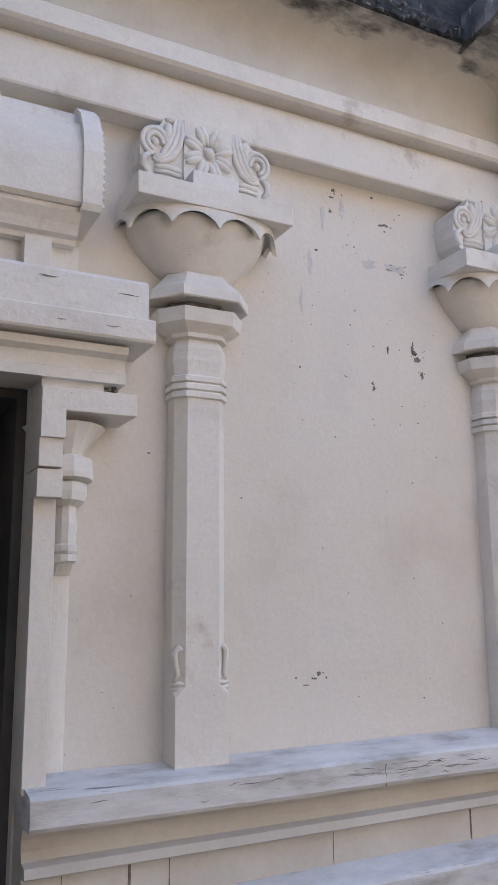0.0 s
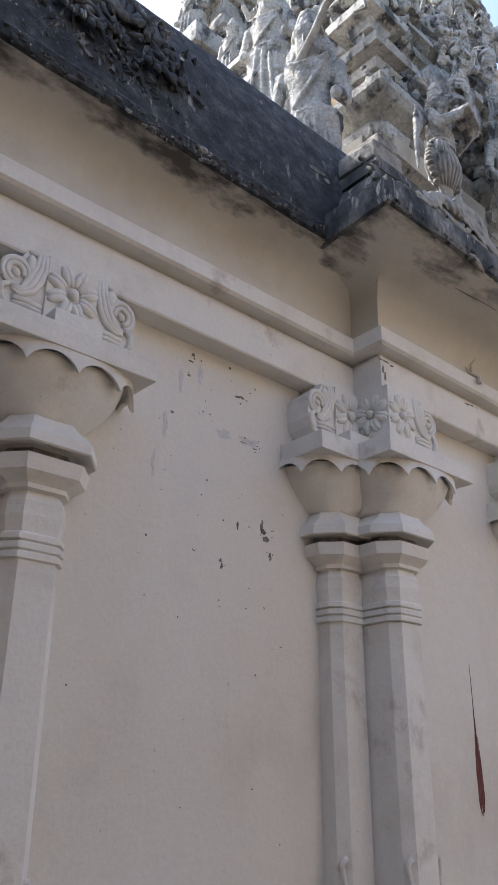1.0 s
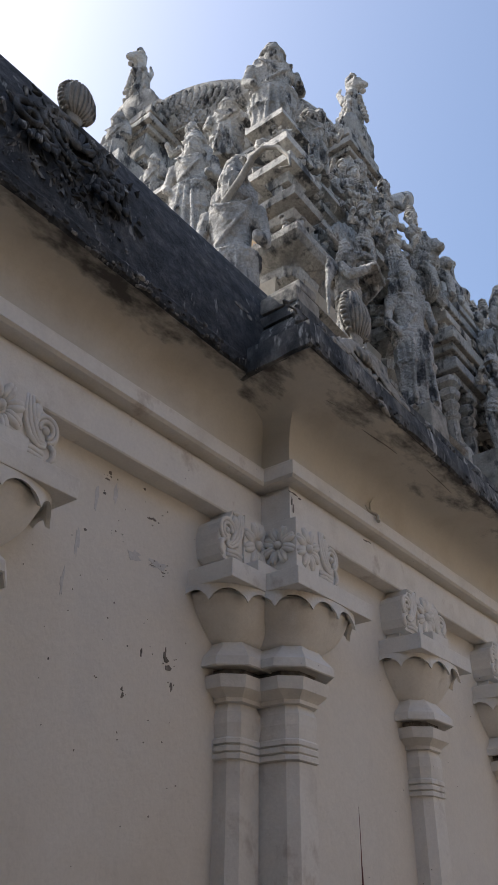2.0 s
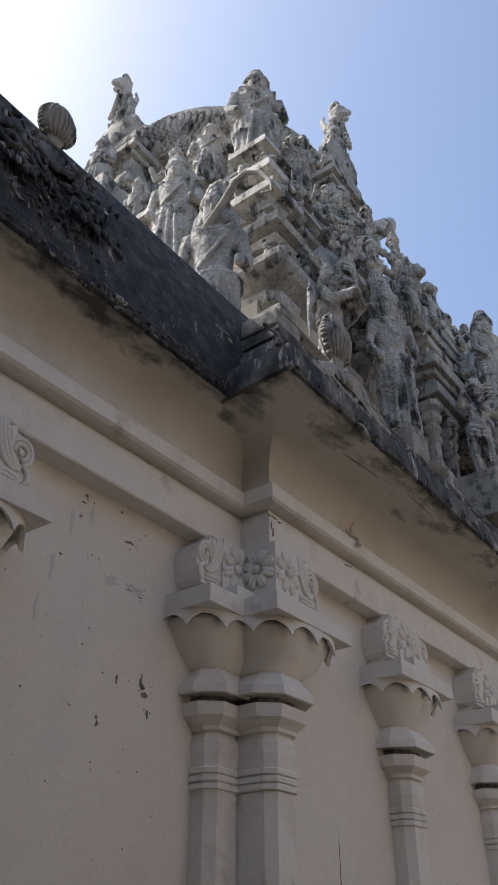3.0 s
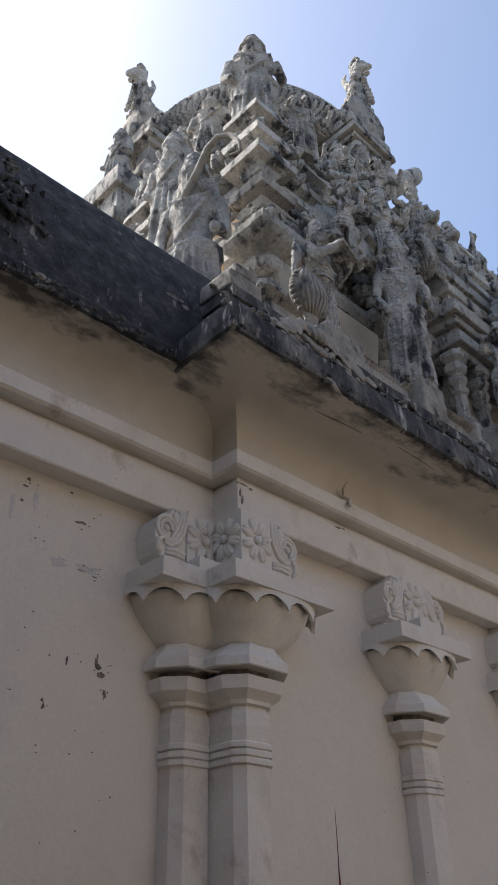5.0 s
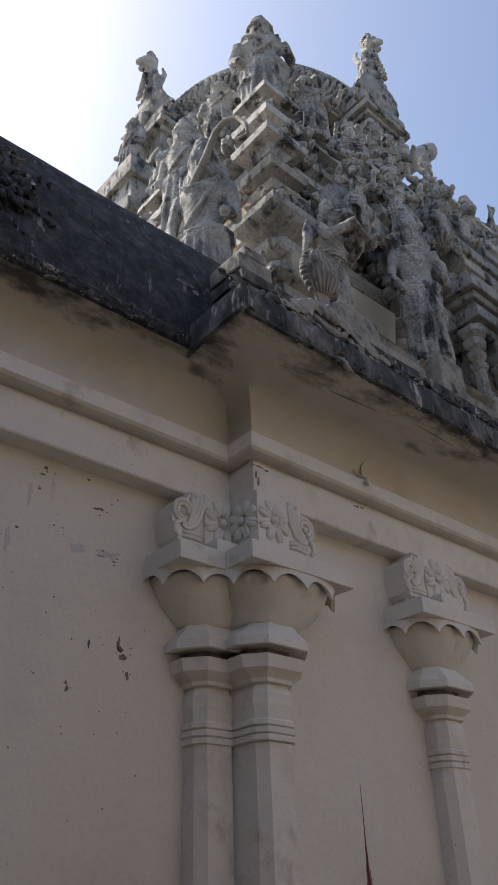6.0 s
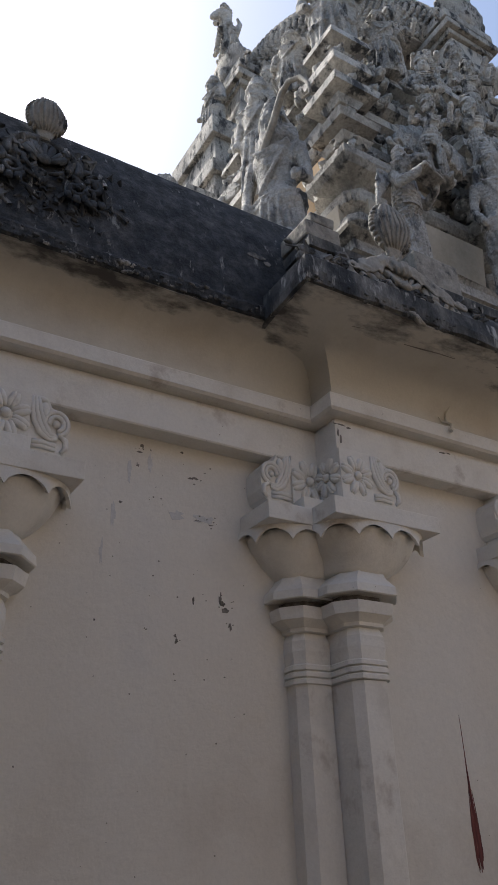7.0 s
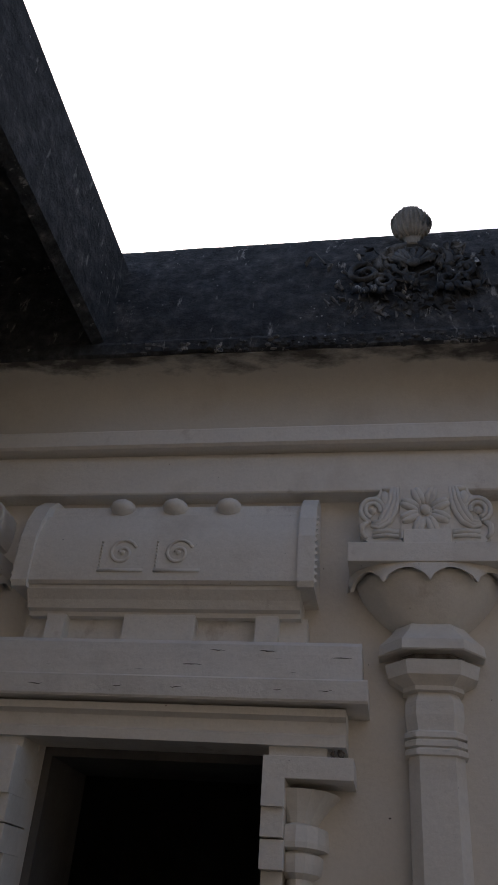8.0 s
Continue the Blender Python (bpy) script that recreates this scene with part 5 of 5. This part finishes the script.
def seated(crown):
    """A broad seated figure with folded legs and a round head-dress, facing -y."""
    bm = bmesh.new()
    ball(bm, (0, 0, 0.10), (0.20, 0.14, 0.10))
    for q in (-1, 1):
        limb(bm, [(q * 0.09, 0, 0.16), (q * 0.20, -0.09, 0.20), (q * 0.05, -0.15, 0.14)], [0.08, 0.07, 0.055])
        limb(bm, [(q * 0.17, 0, 0.50), (q * 0.25, -0.04, 0.34), (q * 0.15, -0.16, 0.27)], [0.065, 0.055, 0.045])
        limb(bm, [(q * 0.16, 0.04, 0.52), (q * 0.24, 0.02, 0.46), (q * 0.235, -0.03, 0.58)], [0.05, 0.04, 0.035])
        ball(bm, (q * 0.105, 0, 0.69), (0.03, 0.03, 0.06), 1)
        ball(bm, (q * 0.04, -0.105, 0.72), (0.018, 0.014, 0.010), 1)
    ball(bm, (0, 0, 0.33), (0.15, 0.12, 0.17))
    ball(bm, (0, 0, 0.48), (0.19, 0.12, 0.10))
    for k in range(4):
        tube(bm, [(0.15 * math.cos(a), -0.10 - 0.03 * math.sin(a), 0.52 - (0.04 + 0.03 * k) * math.sin(a) - 0.02 * k) for a in [math.pi * i / 10 for i in range(11)]], 0.012, 5)
    ball(bm, (0, -0.02, 0.68), (0.095, 0.10, 0.11))
    ball(bm, (0, -0.12, 0.68), (0.016, 0.02, 0.028), 1)
    ball(bm, (0, -0.11, 0.635), (0.03, 0.02, 0.012), 1)
    for k in range(3):
        tube(bm, [((0.115 - 0.01 * k) * math.cos(i * math.tau / 14), (0.115 - 0.01 * k) * math.sin(i * math.tau / 14), 0.76 + 0.05 * k * crown / 0.16) for i in range(15)], 0.02, 5)
    limb(bm, [(0, 0, 0.78), (0, 0, 0.80 + crown)], [0.10, 0.075])
    return bm


def beast():
    """A rearing lion-like guardian with curled mane."""
    bm = bmesh.new()
    ball(bm, (0, 0.05, 0.25), (0.20, 0.26, 0.25))
    ball(bm, (0, -0.08, 0.52), (0.17, 0.18, 0.18))
    ball(bm, (0, -0.20, 0.66), (0.13, 0.15, 0.13))
    ball(bm, (0, -0.32, 0.60), (0.08, 0.09, 0.06))
    for q in (-1, 1):
        limb(bm, [(q * 0.12, -0.12, 0.42), (q * 0.15, -0.28, 0.22), (q * 0.14, -0.30, 0.02)], [0.08, 0.06, 0.06])
        limb(bm, [(q * 0.16, 0.10, 0.20), (q * 0.20, -0.05, 0.05)], [0.11, 0.07])
        ball(bm, (q * 0.10, -0.16, 0.79), (0.035, 0.03, 0.07), 1)
        for k in range(6):
            ball(bm, (q * (0.12 + 0.012 * k), -0.08 + 0.02 * k, 0.72 - 0.07 * k), 0.05, 1)
    return bm


def bird_figure():
    """A bird-headed bearer with a pleated skirt that holds a tray, one metre tall."""
    bm = bmesh.new()
    rings = []
    for z, w, d in ((0.0, 0.10, 0.09), (0.06, 0.16, 0.12), (0.2, 0.18, 0.13), (0.36, 0.15, 0.12), (0.48, 0.12, 0.10), (0.62, 0.14, 0.11), (0.74, 0.17, 0.11), (0.80, 0.08, 0.08)):
        rings.append([(w * math.cos(i * math.tau / 20), d * math.sin(i * math.tau / 20), z) for i in range(20)])
    loft(bm, rings, closed=True)
    for k in range(7):
        tube(bm, [(0.15 * math.cos(i * math.tau / 16), 0.122 * math.sin(i * math.tau / 16), 0.40 + 0.035 * k) for i in range(17)], 0.009, 5)
    ball(bm, (0, -0.01, 0.90), (0.10, 0.11, 0.11))
    tube(bm, [(0.0, -0.09, 0.91), (0.02, -0.20, 0.90), (0.03, -0.27, 0.86)], [0.05, 0.035, 0.01], 8)
    for q in (-1, 1):
        ball(bm, (q * 0.06, -0.085, 0.93), (0.02, 0.02, 0.02), 1)
        limb(bm, [(q * 0.16, 0, 0.74), (q * 0.21, -0.08, 0.62), (q * 0.15, -0.24, 0.66)], [0.055, 0.05, 0.04])
        for k in range(5):
            tube(bm, [(q * 0.12, 0.06, 0.76), (q * (0.24 + 0.02 * k), 0.10, 0.80 - 0.07 * k), (q * (0.30 + 0.01 * k), 0.10, 0.68 - 0.11 * k)], [0.03, 0.03, 0.012], 5)
    box(bm, -0.16, 0.17, -0.33, -0.16, 0.685, 0.71)
    limb(bm, [(0, 0, 0.99), (0, 0, 1.06)], [0.085, 0.05])
    return bm


def horned_head():
    """A beast's head on a tall scaled neck with curled horns, facing -y."""
    bm = bmesh.new()
    limb(bm, [(0, 0.12, 0.0), (0, 0.05, 0.25), (0, 0.0, 0.5), (0, -0.03, 0.70)], [0.24, 0.18, 0.13, 0.11])
    ball(bm, (0, -0.08, 0.80), (0.11, 0.15, 0.12))
    limb(bm, [(0, -0.17, 0.78), (0, -0.26, 0.70)], [0.075, 0.045])
    ball(bm, (0, -0.20, 0.62), (0.05, 0.06, 0.03), 1)
    limb(bm, [(0, 0.02, 0.88), (0, 0.03, 0.98), (0, -0.05, 1.05), (0, -0.10, 1.0)], [0.06, 0.05, 0.04, 0.03])
    limb(bm, [(0, 0.12, 0.62), (0, 0.20, 0.82), (0, 0.16, 0.90)], [0.07, 0.045, 0.02])
    for q in (-1, 1):
        ball(bm, (q * 0.09, -0.14, 0.84), (0.03, 0.035, 0.03), 1)
        for k in range(5):
            ball(bm, (q * (0.12 + 0.018 * k), -0.05 + 0.03 * (k % 2), 0.58 - 0.10 * k), (0.045, 0.06, 0.05), 2)
    for k in range(7):
        ball(bm, (0, -0.14 - 0.012 * k, 0.55 - 0.08 * k), (0.06, 0.045, 0.035), 1)
    return bm


KINDS = [fused("statue", figure(0.9, 0.1, 0.05, 0.16)), fused("statue", figure(0.1, 0.9, -0.05, 0.12, staff=True)),
         fused("statue", figure(0.0, 0.0, 0.03, 0.18, halo=0.20)), fused("statue", seated(0.12)),
         fused("statue", figure(0.6, 0.6, 0.04, 0.06, squat=True)), fused("statue", beast()), fused("statue", figure(0.5, 0.6, -0.06, 0.10)), fused("statue", robed(), 0.0085, 0.004),
         fused("statue", bird_figure()), fused("statue", horned_head())]
WORDS = ["standing figure with one arm raised", "standing figure with a staff", "standing figure with a ray halo", "seated four-armed figure",
         "crouching dwarf figure with raised arms", "rearing lion-like beast", "standing figure with bent arms", "robed standing figure",
         "bird-headed bearer with a tray", "horned beast head"]


def statue(kind, x, y, z, size, turn=0.0, lean=0.0, wide=1.0, where="on the tower ledge"):
    ob = new("statue", KINDS[kind])
    ob.matrix_world = pose(x, y, z, lean, 0, turn) @ Matrix.Diagonal((size * wide, size * wide, size, 1))
    return tagged(ob, "grey stucco " + WORDS[kind] + " " + where, "statue", "statues on the tower")


# south side, lower ledge
ON_SITE = set(PEDESTALS)
for kind, x, y, z, size, turn, wide in ((8, 2.12, -0.19, 4.17, 0.90, 15, 0.72), (7, 3.0, -0.18, 4.28, 1.30, -38, 0.64), (6, 3.76, -0.46, 4.235, 0.82, -25, 0.9),
                                        (2, 4.08, -0.46, 4.235, 0.9, -15, 0.85), (1, 4.75, -0.45, 4.235, 1.1, -10, 0.9), (7, 5.6, -0.45, 4.235, 1.2, -10, 0.8),
                                        (7, 1.93, 1.0, 5.60, 1.28, -70, 0.78), (7, 2.66, 2.98, 8.45, 1.12, -80, 0.85), (7, 2.44, 0.58, 6.97, 1.33, -42, 0.9), (7, 2.32, 1.0, 6.97, 0.80, -60, 1.1), (7, 2.86, 0.48, 6.97, 0.80, -30, 1.1), (7, 4.30, -0.47, 5.13, 1.0, -20, 0.85)):
    ON_SITE.add(statue(kind, x, y, z, size, turn, 0, wide))
# west side, lower ledge: the archer leans back along the ledge
archer = new("statue", KINDS[7])
archer.matrix_world = pose(1.50, 0.22, 3.95, 0, 0, -62) @ Matrix.Diagonal((0.98, 0.98, 1.55, 1))
ON_SITE.add(archer)
tagged(archer, "pale stucco archer figure leaning on the tower ledge", "statue", "statues on the tower")
for kind, x, y, z, size, turn, wide in ((6, 1.72, 1.5, 4.9, 1.5, -85, 0.9), (7, 1.70, 2.0, 5.2, 1.4, -90, 0.85), (7, 1.72, 2.6, 4.9, 1.4, -90, 0.9)):
    statue(kind, x, y, z, size, turn, 0, wide)
# middle ledges
for kind, x, y, z, size in ((6, 2.30, 0.02, 5.16, 0.62), (4, 2.62, 0.05, 5.5, 0.72), (5, 2.92, 0.02, 5.62, 0.62), (6, 5.1, 0.05, 5.6, 0.85)):
    statue(kind, x, y, z, size, -20, 0, 0.95)
for kind, y, z, size in ((3, 1.45, 5.64, 0.8), (4, 1.95, 6.05, 0.8), (6, 2.4, 6.05, 0.95)):
    statue(kind, 1.90, y, z, size, -78, 0, 0.95)
for kind, x, z, size in ((3, 2.42, 6.05, 0.5), (6, 2.78, 6.05, 0.66), (0, 3.12, 6.05, 0.72), (5, 3.42, 6.05, 0.6), (0, 4.2, 6.05, 0.72), (3, 4.55, 6.05, 0.62)):
    statue(kind, x, 0.08, z, size, -30, 0, 0.95)
# corner group on the upper slab
statue(4, 2.04, 0.72, 6.69, 0.62, -70, 0, 0.9, "on the tower corner")
statue(6, 2.46, 0.22, 6.70, 0.74, -20, 0, 0.9, "on the tower corner")
statue(4, 2.76, 0.24, 6.70, 0.66, -20, 0, 0.9, "on the tower corner")
# upper ledge
for kind, x, size in ((6, 3.12, 0.95), (1, 4.25, 0.95), (7, 4.7, 0.95), (0, 5.1, 0.9)):
    statue(kind, x, 0.30, 6.70, size, -18, 0, 0.95)
for kind, y, size in ((6, 1.0, 0.8), (7, 1.35, 0.75), (0, 2.6, 0.95)):
    statue(kind, 2.05, y, 6.70, size, -78, 0, 0.95)
# heads over the dormers
statue(9, 3.78, 0.50, 8.95, 0.90, 0, 0, 1.0, "over the tower dormer")
statue(9, 2.24, 2.05, 8.95, 0.90, -90, 0, 1.0, "over the tower dormer")

# the archer's long bow
bm = bmesh.new()
pts = [(1.42, 0.44, 4.87), (1.42, 0.34, 5.0), (1.42, 0.23, 5.14), (1.42, 0.11, 5.27), (1.42, 0.01, 5.4), (1.42, -0.08, 5.43), (1.42, -0.18, 5.36), (1.42, -0.26, 5.22), (1.42, -0.27, 5.12), (1.42, -0.19, 5.16)]
tube(bm, pts, [0.014, 0.020, 0.024, 0.024, 0.022, 0.018, 0.015, 0.013, 0.011, 0.007], 8)
tagged(part("long_bow", jitter(bm, 0.008, 8), M_CREST, smooth=True), "pale stucco long bow held by a tower figure", "bow")

# carved water spout
bm = bmesh.new()
tube(bm, [(4.15, 0.62, 7.72), (4.38, 0.54, 7.92), (4.55, 0.46, 8.10), (4.70, 0.42, 8.26), (4.75, 0.41, 8.31)], [0.11, 0.12, 0.11, 0.09, 0.03], 10)
ball(bm, (4.30, 0.52, 7.92), (0.11, 0.11, 0.11))
for q in (-1, 1):
    ball(bm, (4.36 + 0.06 * q, 0.46, 8.03), (0.035, 0.035, 0.045))
spout = part("water_spout", jitter(bm, 0.01, 9), M_STONE, tower, "beast-headed stone spout", smooth=True)
spout.matrix_parent_inverse = Matrix.Translation((-TX, -TY, -3.9))
ON_SITE.add(spout)

# the tower's courses are laid out round (TX, TY); its true plan is wider at the foot and battered upward
CENTRE = Vector((4.85, 2.985))
WIDEN = ((3.9, 1.42), (4.27, 1.42), (4.29, 1.53), (5.6, 1.54), (5.8, 1.53), (6.68, 1.385), (7.4, 1.36), (7.78, 1.22), (8.7, 1.20), (8.95, 1.25), (9.93, 1.25))
RAISE = ((3.9, 3.9), (5.0, 4.95), (5.6, 5.6), (6.68, 6.98), (7.78, 8.45), (8.65, 9.7), (9.93, 11.17), (10.1, 11.36))


def battered(p):
    k = float(np.interp(p.z, [a for a, _ in WIDEN], [b for _, b in WIDEN]))
    z = float(np.interp(p.z, [a for a, _ in RAISE], [b for _, b in RAISE]))
    return Vector((CENTRE.x + (p.x - TX) * k, CENTRE.y + (p.y - TY) * k, z)), k


def batter(ob, grow=0.0):
    m = ob.matrix_world.copy()
    if ob.data.users == 1:
        undo = m.inverted()
        for v in ob.data.vertices:
            v.co = undo @ battered(m @ v.co)[0]
    else:
        at, k = battered(m.translation)
        wide, tall = (grow * 0.84, grow) if grow else (k, 1.2)
        ob.matrix_world = Matrix.Translation(at) @ m.to_3x3().to_4x4() @ Matrix.Diagonal((wide, wide, tall, 1))


bpy.context.view_layer.update()
for ob in [o for o in tower.children_recursive if o.type == "MESH" and o not in ON_SITE]:
    batter(ob)
for ob in [o for o in scene.objects if o.name.split(".")[0] == "statue" and o not in ON_SITE]:
    batter(ob, 1.18)

# ---------------------------------------------------------------- chips, scuffs and the red mark on the walls


def flake(bm, x, z, w, h, y, rnd, n=11):
    """One irregular flat chip, 1.5 mm proud of the wall."""
    ring = []
    for i in range(n):
        a = i * math.tau / n
        r = rnd.uniform(0.35, 1.0)
        ring.append((x + 0.5 * w * r * math.cos(a), z + 0.5 * h * r * math.sin(a)))
    loft(bm, [[(p, y, q) for p, q in ring], [(p, y - 0.0015, q) for p, q in ring]], closed=True)


rnd = random.Random(11)
bm = bmesh.new()
for x, z, w, h in ((0.81, 2.22, 0.014, 0.04), (0.93, 2.24, 0.018, 0.07), (0.95, 2.20, 0.05, 0.035), (0.94, 2.22, 0.03, 0.03), (0.97, 2.135, 0.016, 0.04), (0.74, 2.06, 0.024, 0.024), (0.735, 2.08, 0.012, 0.02), (0.73, 1.94, 0.008, 0.008),
                   (0.56, 1.86, 0.008, 0.01), (0.82, 2.735, 0.04, 0.014), (0.80, 2.73, 0.03, 0.01), (0.83, 2.55, 0.04, 0.008), (0.89, 2.54, 0.035, 0.008), (0.5, 2.57, 0.02, 0.014), (0.565, 2.74, 0.022, 0.012), (0.76, 2.84, 0.016, 0.012),
                   (0.58, 2.83, 0.022, 0.02), (0.57, 2.80, 0.03, 0.012), (0.78, 1.67, 0.006, 0.006), (0.18, 1.62, 0.008, 0.008), (0.9, 1.71, 0.008, 0.008), (0.91, 0.93, 0.01, 0.008), (0.63, 0.95, 0.008, 0.008), (1.01, 1.19, 0.006, 0.008),
                   (0.45, 1.02, 0.03, 0.012), (0.47, 1.035, 0.02, 0.02), (0.42, 1.0, 0.03, 0.006), (-0.15, 1.75, 0.01, 0.008), (-0.2, 1.3, 0.006, 0.008)):
    flake(bm, x, z, w, h, 0.0, rnd)
for k in range(40):
    flake(bm, rnd.uniform(-0.4, 1.2), rnd.uniform(0.85, 2.8), rnd.uniform(0.003, 0.007), rnd.uniform(0.003, 0.007), 0.0, rnd, 6)
for k in range(16):
    flake(bm, rnd.uniform(1.75, 3.3), rnd.uniform(1.3, 2.7), rnd.uniform(0.003, 0.008), rnd.uniform(0.003, 0.008), -STEP, rnd, 6)
for x, z, w, h in ((1.385, 3.02, 0.02, 0.012), (1.42, 3.022, 0.07, 0.012), (1.46, 3.015, 0.03, 0.014), (1.40, 2.98, 0.02, 0.05), (1.41, 2.95, 0.014, 0.06), (2.02, 3.02, 0.06, 0.012), (2.06, 3.025, 0.03, 0.01)):
    flake(bm, x, z, w, h, -STEP - 0.088, rnd)
for k in range(13):
    x, w, z = rnd.uniform(-1.5, -0.25), rnd.uniform(0.02, 0.09), rnd.choice((2.14, 2.16, 2.19, 2.21, 2.08, 2.06))
    if x + w < -0.24:
        y = -0.2205 if z < 2.12 else -0.2045
        tube(bm, [(x + w * i / 4, y, z + rnd.uniform(-0.002, 0.002)) for i in range(5)], [0.0005, 0.0012, 0.0018, 0.0011, 0.0004], 4)
for k in range(22):
    flake(bm, rnd.gauss(0.75, 0.2), rnd.uniform(1.8, 2.8), rnd.uniform(0.003, 0.012), rnd.uniform(0.003, 0.010), 0.0, rnd, 6)
for x, z, n, r in ((0.935, 2.225, 7, 0.03), (0.97, 2.14, 3, 0.012), (0.74, 2.07, 3, 0.012), (0.82, 2.733, 5, 0.025), (0.86, 2.545, 7, 0.045), (0.45, 1.02, 6, 0.03), (0.57, 2.81, 4, 0.02), (0.62, 2.60, 5, 0.04)):
    for k in range(n):
        flake(bm, x + rnd.gauss(0, r), z + rnd.gauss(0, r * 0.5), rnd.uniform(0.004, 0.014), rnd.uniform(0.003, 0.010), 0.0, rnd, 8)
chips = part("paint_chip", bm, M_CHIP_AND_SHADE)
tagged(chips, "small dark chips in the whitewash", "paint chip", kind="stuff")

bm = bmesh.new()
for x, z, w, h in ((0.47, 2.52, 0.03, 0.16), (0.43, 2.36, 0.02, 0.14), (0.53, 2.70, 0.03, 0.12), (0.74, 2.56, 0.08, 0.06), (0.62, 2.76, 0.03, 0.10), (0.86, 2.56, 0.12, 0.05)):
    flake(bm, x, z, w, h, 0.0005, rnd, 15)
tagged(part("scuff", bm, M_SMEAR), "grey scuffs on the whitewash", "scuff", kind="stuff")

bm = bmesh.new()
rnd = random.Random(14)
for off, first_z, last_z, w in ((0.0, 1.835, 1.32, 0.0035), (-0.35, 1.66, 1.27, 0.0040), (0.4, 1.62, 1.275, 0.0042), (-0.75, 1.56, 1.285, 0.0034), (0.8, 1.55, 1.30, 0.0036), (0.12, 1.58, 1.262, 0.0045), (-0.15, 1.70, 1.30, 0.0040),
                                (0.6, 1.50, 1.27, 0.003), (-0.55, 1.50, 1.262, 0.003)):
    rings = []
    for i in range(19):
        u = i / 18
        z = first_z + (last_z - first_z) * u
        spread = 0.022 * min(1.0, max(0.0, (1.70 - z) / 0.28)) * (1.0 if z > 1.30 else 0.8)
        x = 1.96 + off * spread + 0.0008 * math.sin(9 * u + off * 7)
        hw = w * min(1.0, 0.15 + 1.4 * u) * (1 if u < 0.93 else 0.4) * rnd.uniform(0.75, 1.15)
        y = -STEP - 0.0012 - 0.0002 * off
        rings.append([(x - hw, y, z), (x + hw, y, z), (x + hw, -STEP + 0.002, z), (x - hw, -STEP + 0.002, z)])
    loft(bm, rings, closed=True)
tagged(part("red_mark", bm, M_RED), "long dark-red pigment streak on the whitewashed wall", "wall mark")

# crumbling dark clump under the lintel's end
bm = bmesh.new()
rnd = random.Random(8)
for k in range(26):
    ball(bm, (-0.315 + rnd.gauss(0, 0.014), -0.10 + rnd.gauss(0, 0.03), 1.945 + rnd.gauss(0, 0.03)), rnd.uniform(0.006, 0.014), 1)
tagged(part("dirt_clump", jitter(bm, 0.004, 40), M_CHIP_AND_SHADE), "dark crumbling dirt clump under the lintel end", "dirt", kind="stuff")

# twig-like root that clings to the cove
bm = bmesh.new()
tube(bm, [(2.02, -STEP - 0.168, 3.10), (2.05, -STEP - 0.15, 3.15), (2.07, -STEP - 0.105, 3.19), (2.075, -STEP - 0.10, 3.24), (2.10, -STEP - 0.108, 3.28)], [0.010, 0.009, 0.008, 0.006, 0.003], 6)
tube(bm, [(2.05, -STEP - 0.15, 3.15), (2.03, -STEP - 0.11, 3.18), (2.02, -STEP - 0.102, 3.21)], [0.008, 0.006, 0.003], 6)
tagged(part("dry_root", jitter(bm, 0.003, 30), M_COVE), "plastered dry root on the cornice cove", "root")

# cracks in the soffit of the forward eave
bm = bmesh.new()
for pts in [[(1.638, -0.478, 3.376), (1.725, -0.482, 3.376), (1.824, -0.495, 3.376), (1.929, -0.499, 3.376)], [(2.157, -0.538, 3.376), (2.313, -0.536, 3.376), (2.457, -0.531, 3.376)], [(1.348, -0.476, 3.376), (1.404, -0.487, 3.376)], [(1.857, -0.632, 3.376), (1.976, -0.633, 3.376)]]:
    tube(bm, pts, [0.0015] + [0.003] * (len(pts) - 2) + [0.0015], 5)
tagged(part("soffit_crack", jitter(bm, 0.004, 25), M_CHIP_AND_SHADE), "dark cracks in the eave soffit", "crack", kind="structure")

# lion mask under the forward gable
bm = bmesh.new()
for k in range(22):
    a = math.pi * (-0.08 + 1.16 * k / 21)
    r = 0.24 + 0.05 * (k % 2)
    tube(bm, [(0.05 * math.cos(a), -0.02, 0.16), (0.6 * r * math.cos(a), -0.07, 0.14 - 0.10 * abs(math.cos(a))), (r * 1.25 * math.cos(a), -0.05, 0.10 - 0.24 * abs(math.cos(a)) - 0.04 * math.sin(a))], [0.02, 0.022, 0.012], 6)
for q in (-1, 1):
    for k in range(4):
        tube(bm, [(q * (0.10 + 0.09 * k) + x, -0.06, z) for x, _, z in spiral(0, 0.06 - 0.06 * k, 0.06 - 0.008 * k, 0.012, 1.57, 1.3 * q, 0)], 0.014, 6)
ball(bm, (0, -0.07, 0.04), (0.07, 0.05, 0.07))
for q in (-1, 1):
    ball(bm, (q * 0.03, -0.115, 0.06), (0.016, 0.014, 0.016), 1)
mask = fused("lion_mask", bm, 0.007, 0.004)
mask.materials.clear()
mask.materials.append(M_CREST)
ob = new("lion_mask", mask)
ob.matrix_world = pose(1.66, -STEP - 0.325, 3.75, -18) @ Matrix.Diagonal((0.9, 0.6, 0.85, 1))
tagged(ob, "eroded grey lion mask with flowing mane on the eave", "carving", "carvings on the eave")
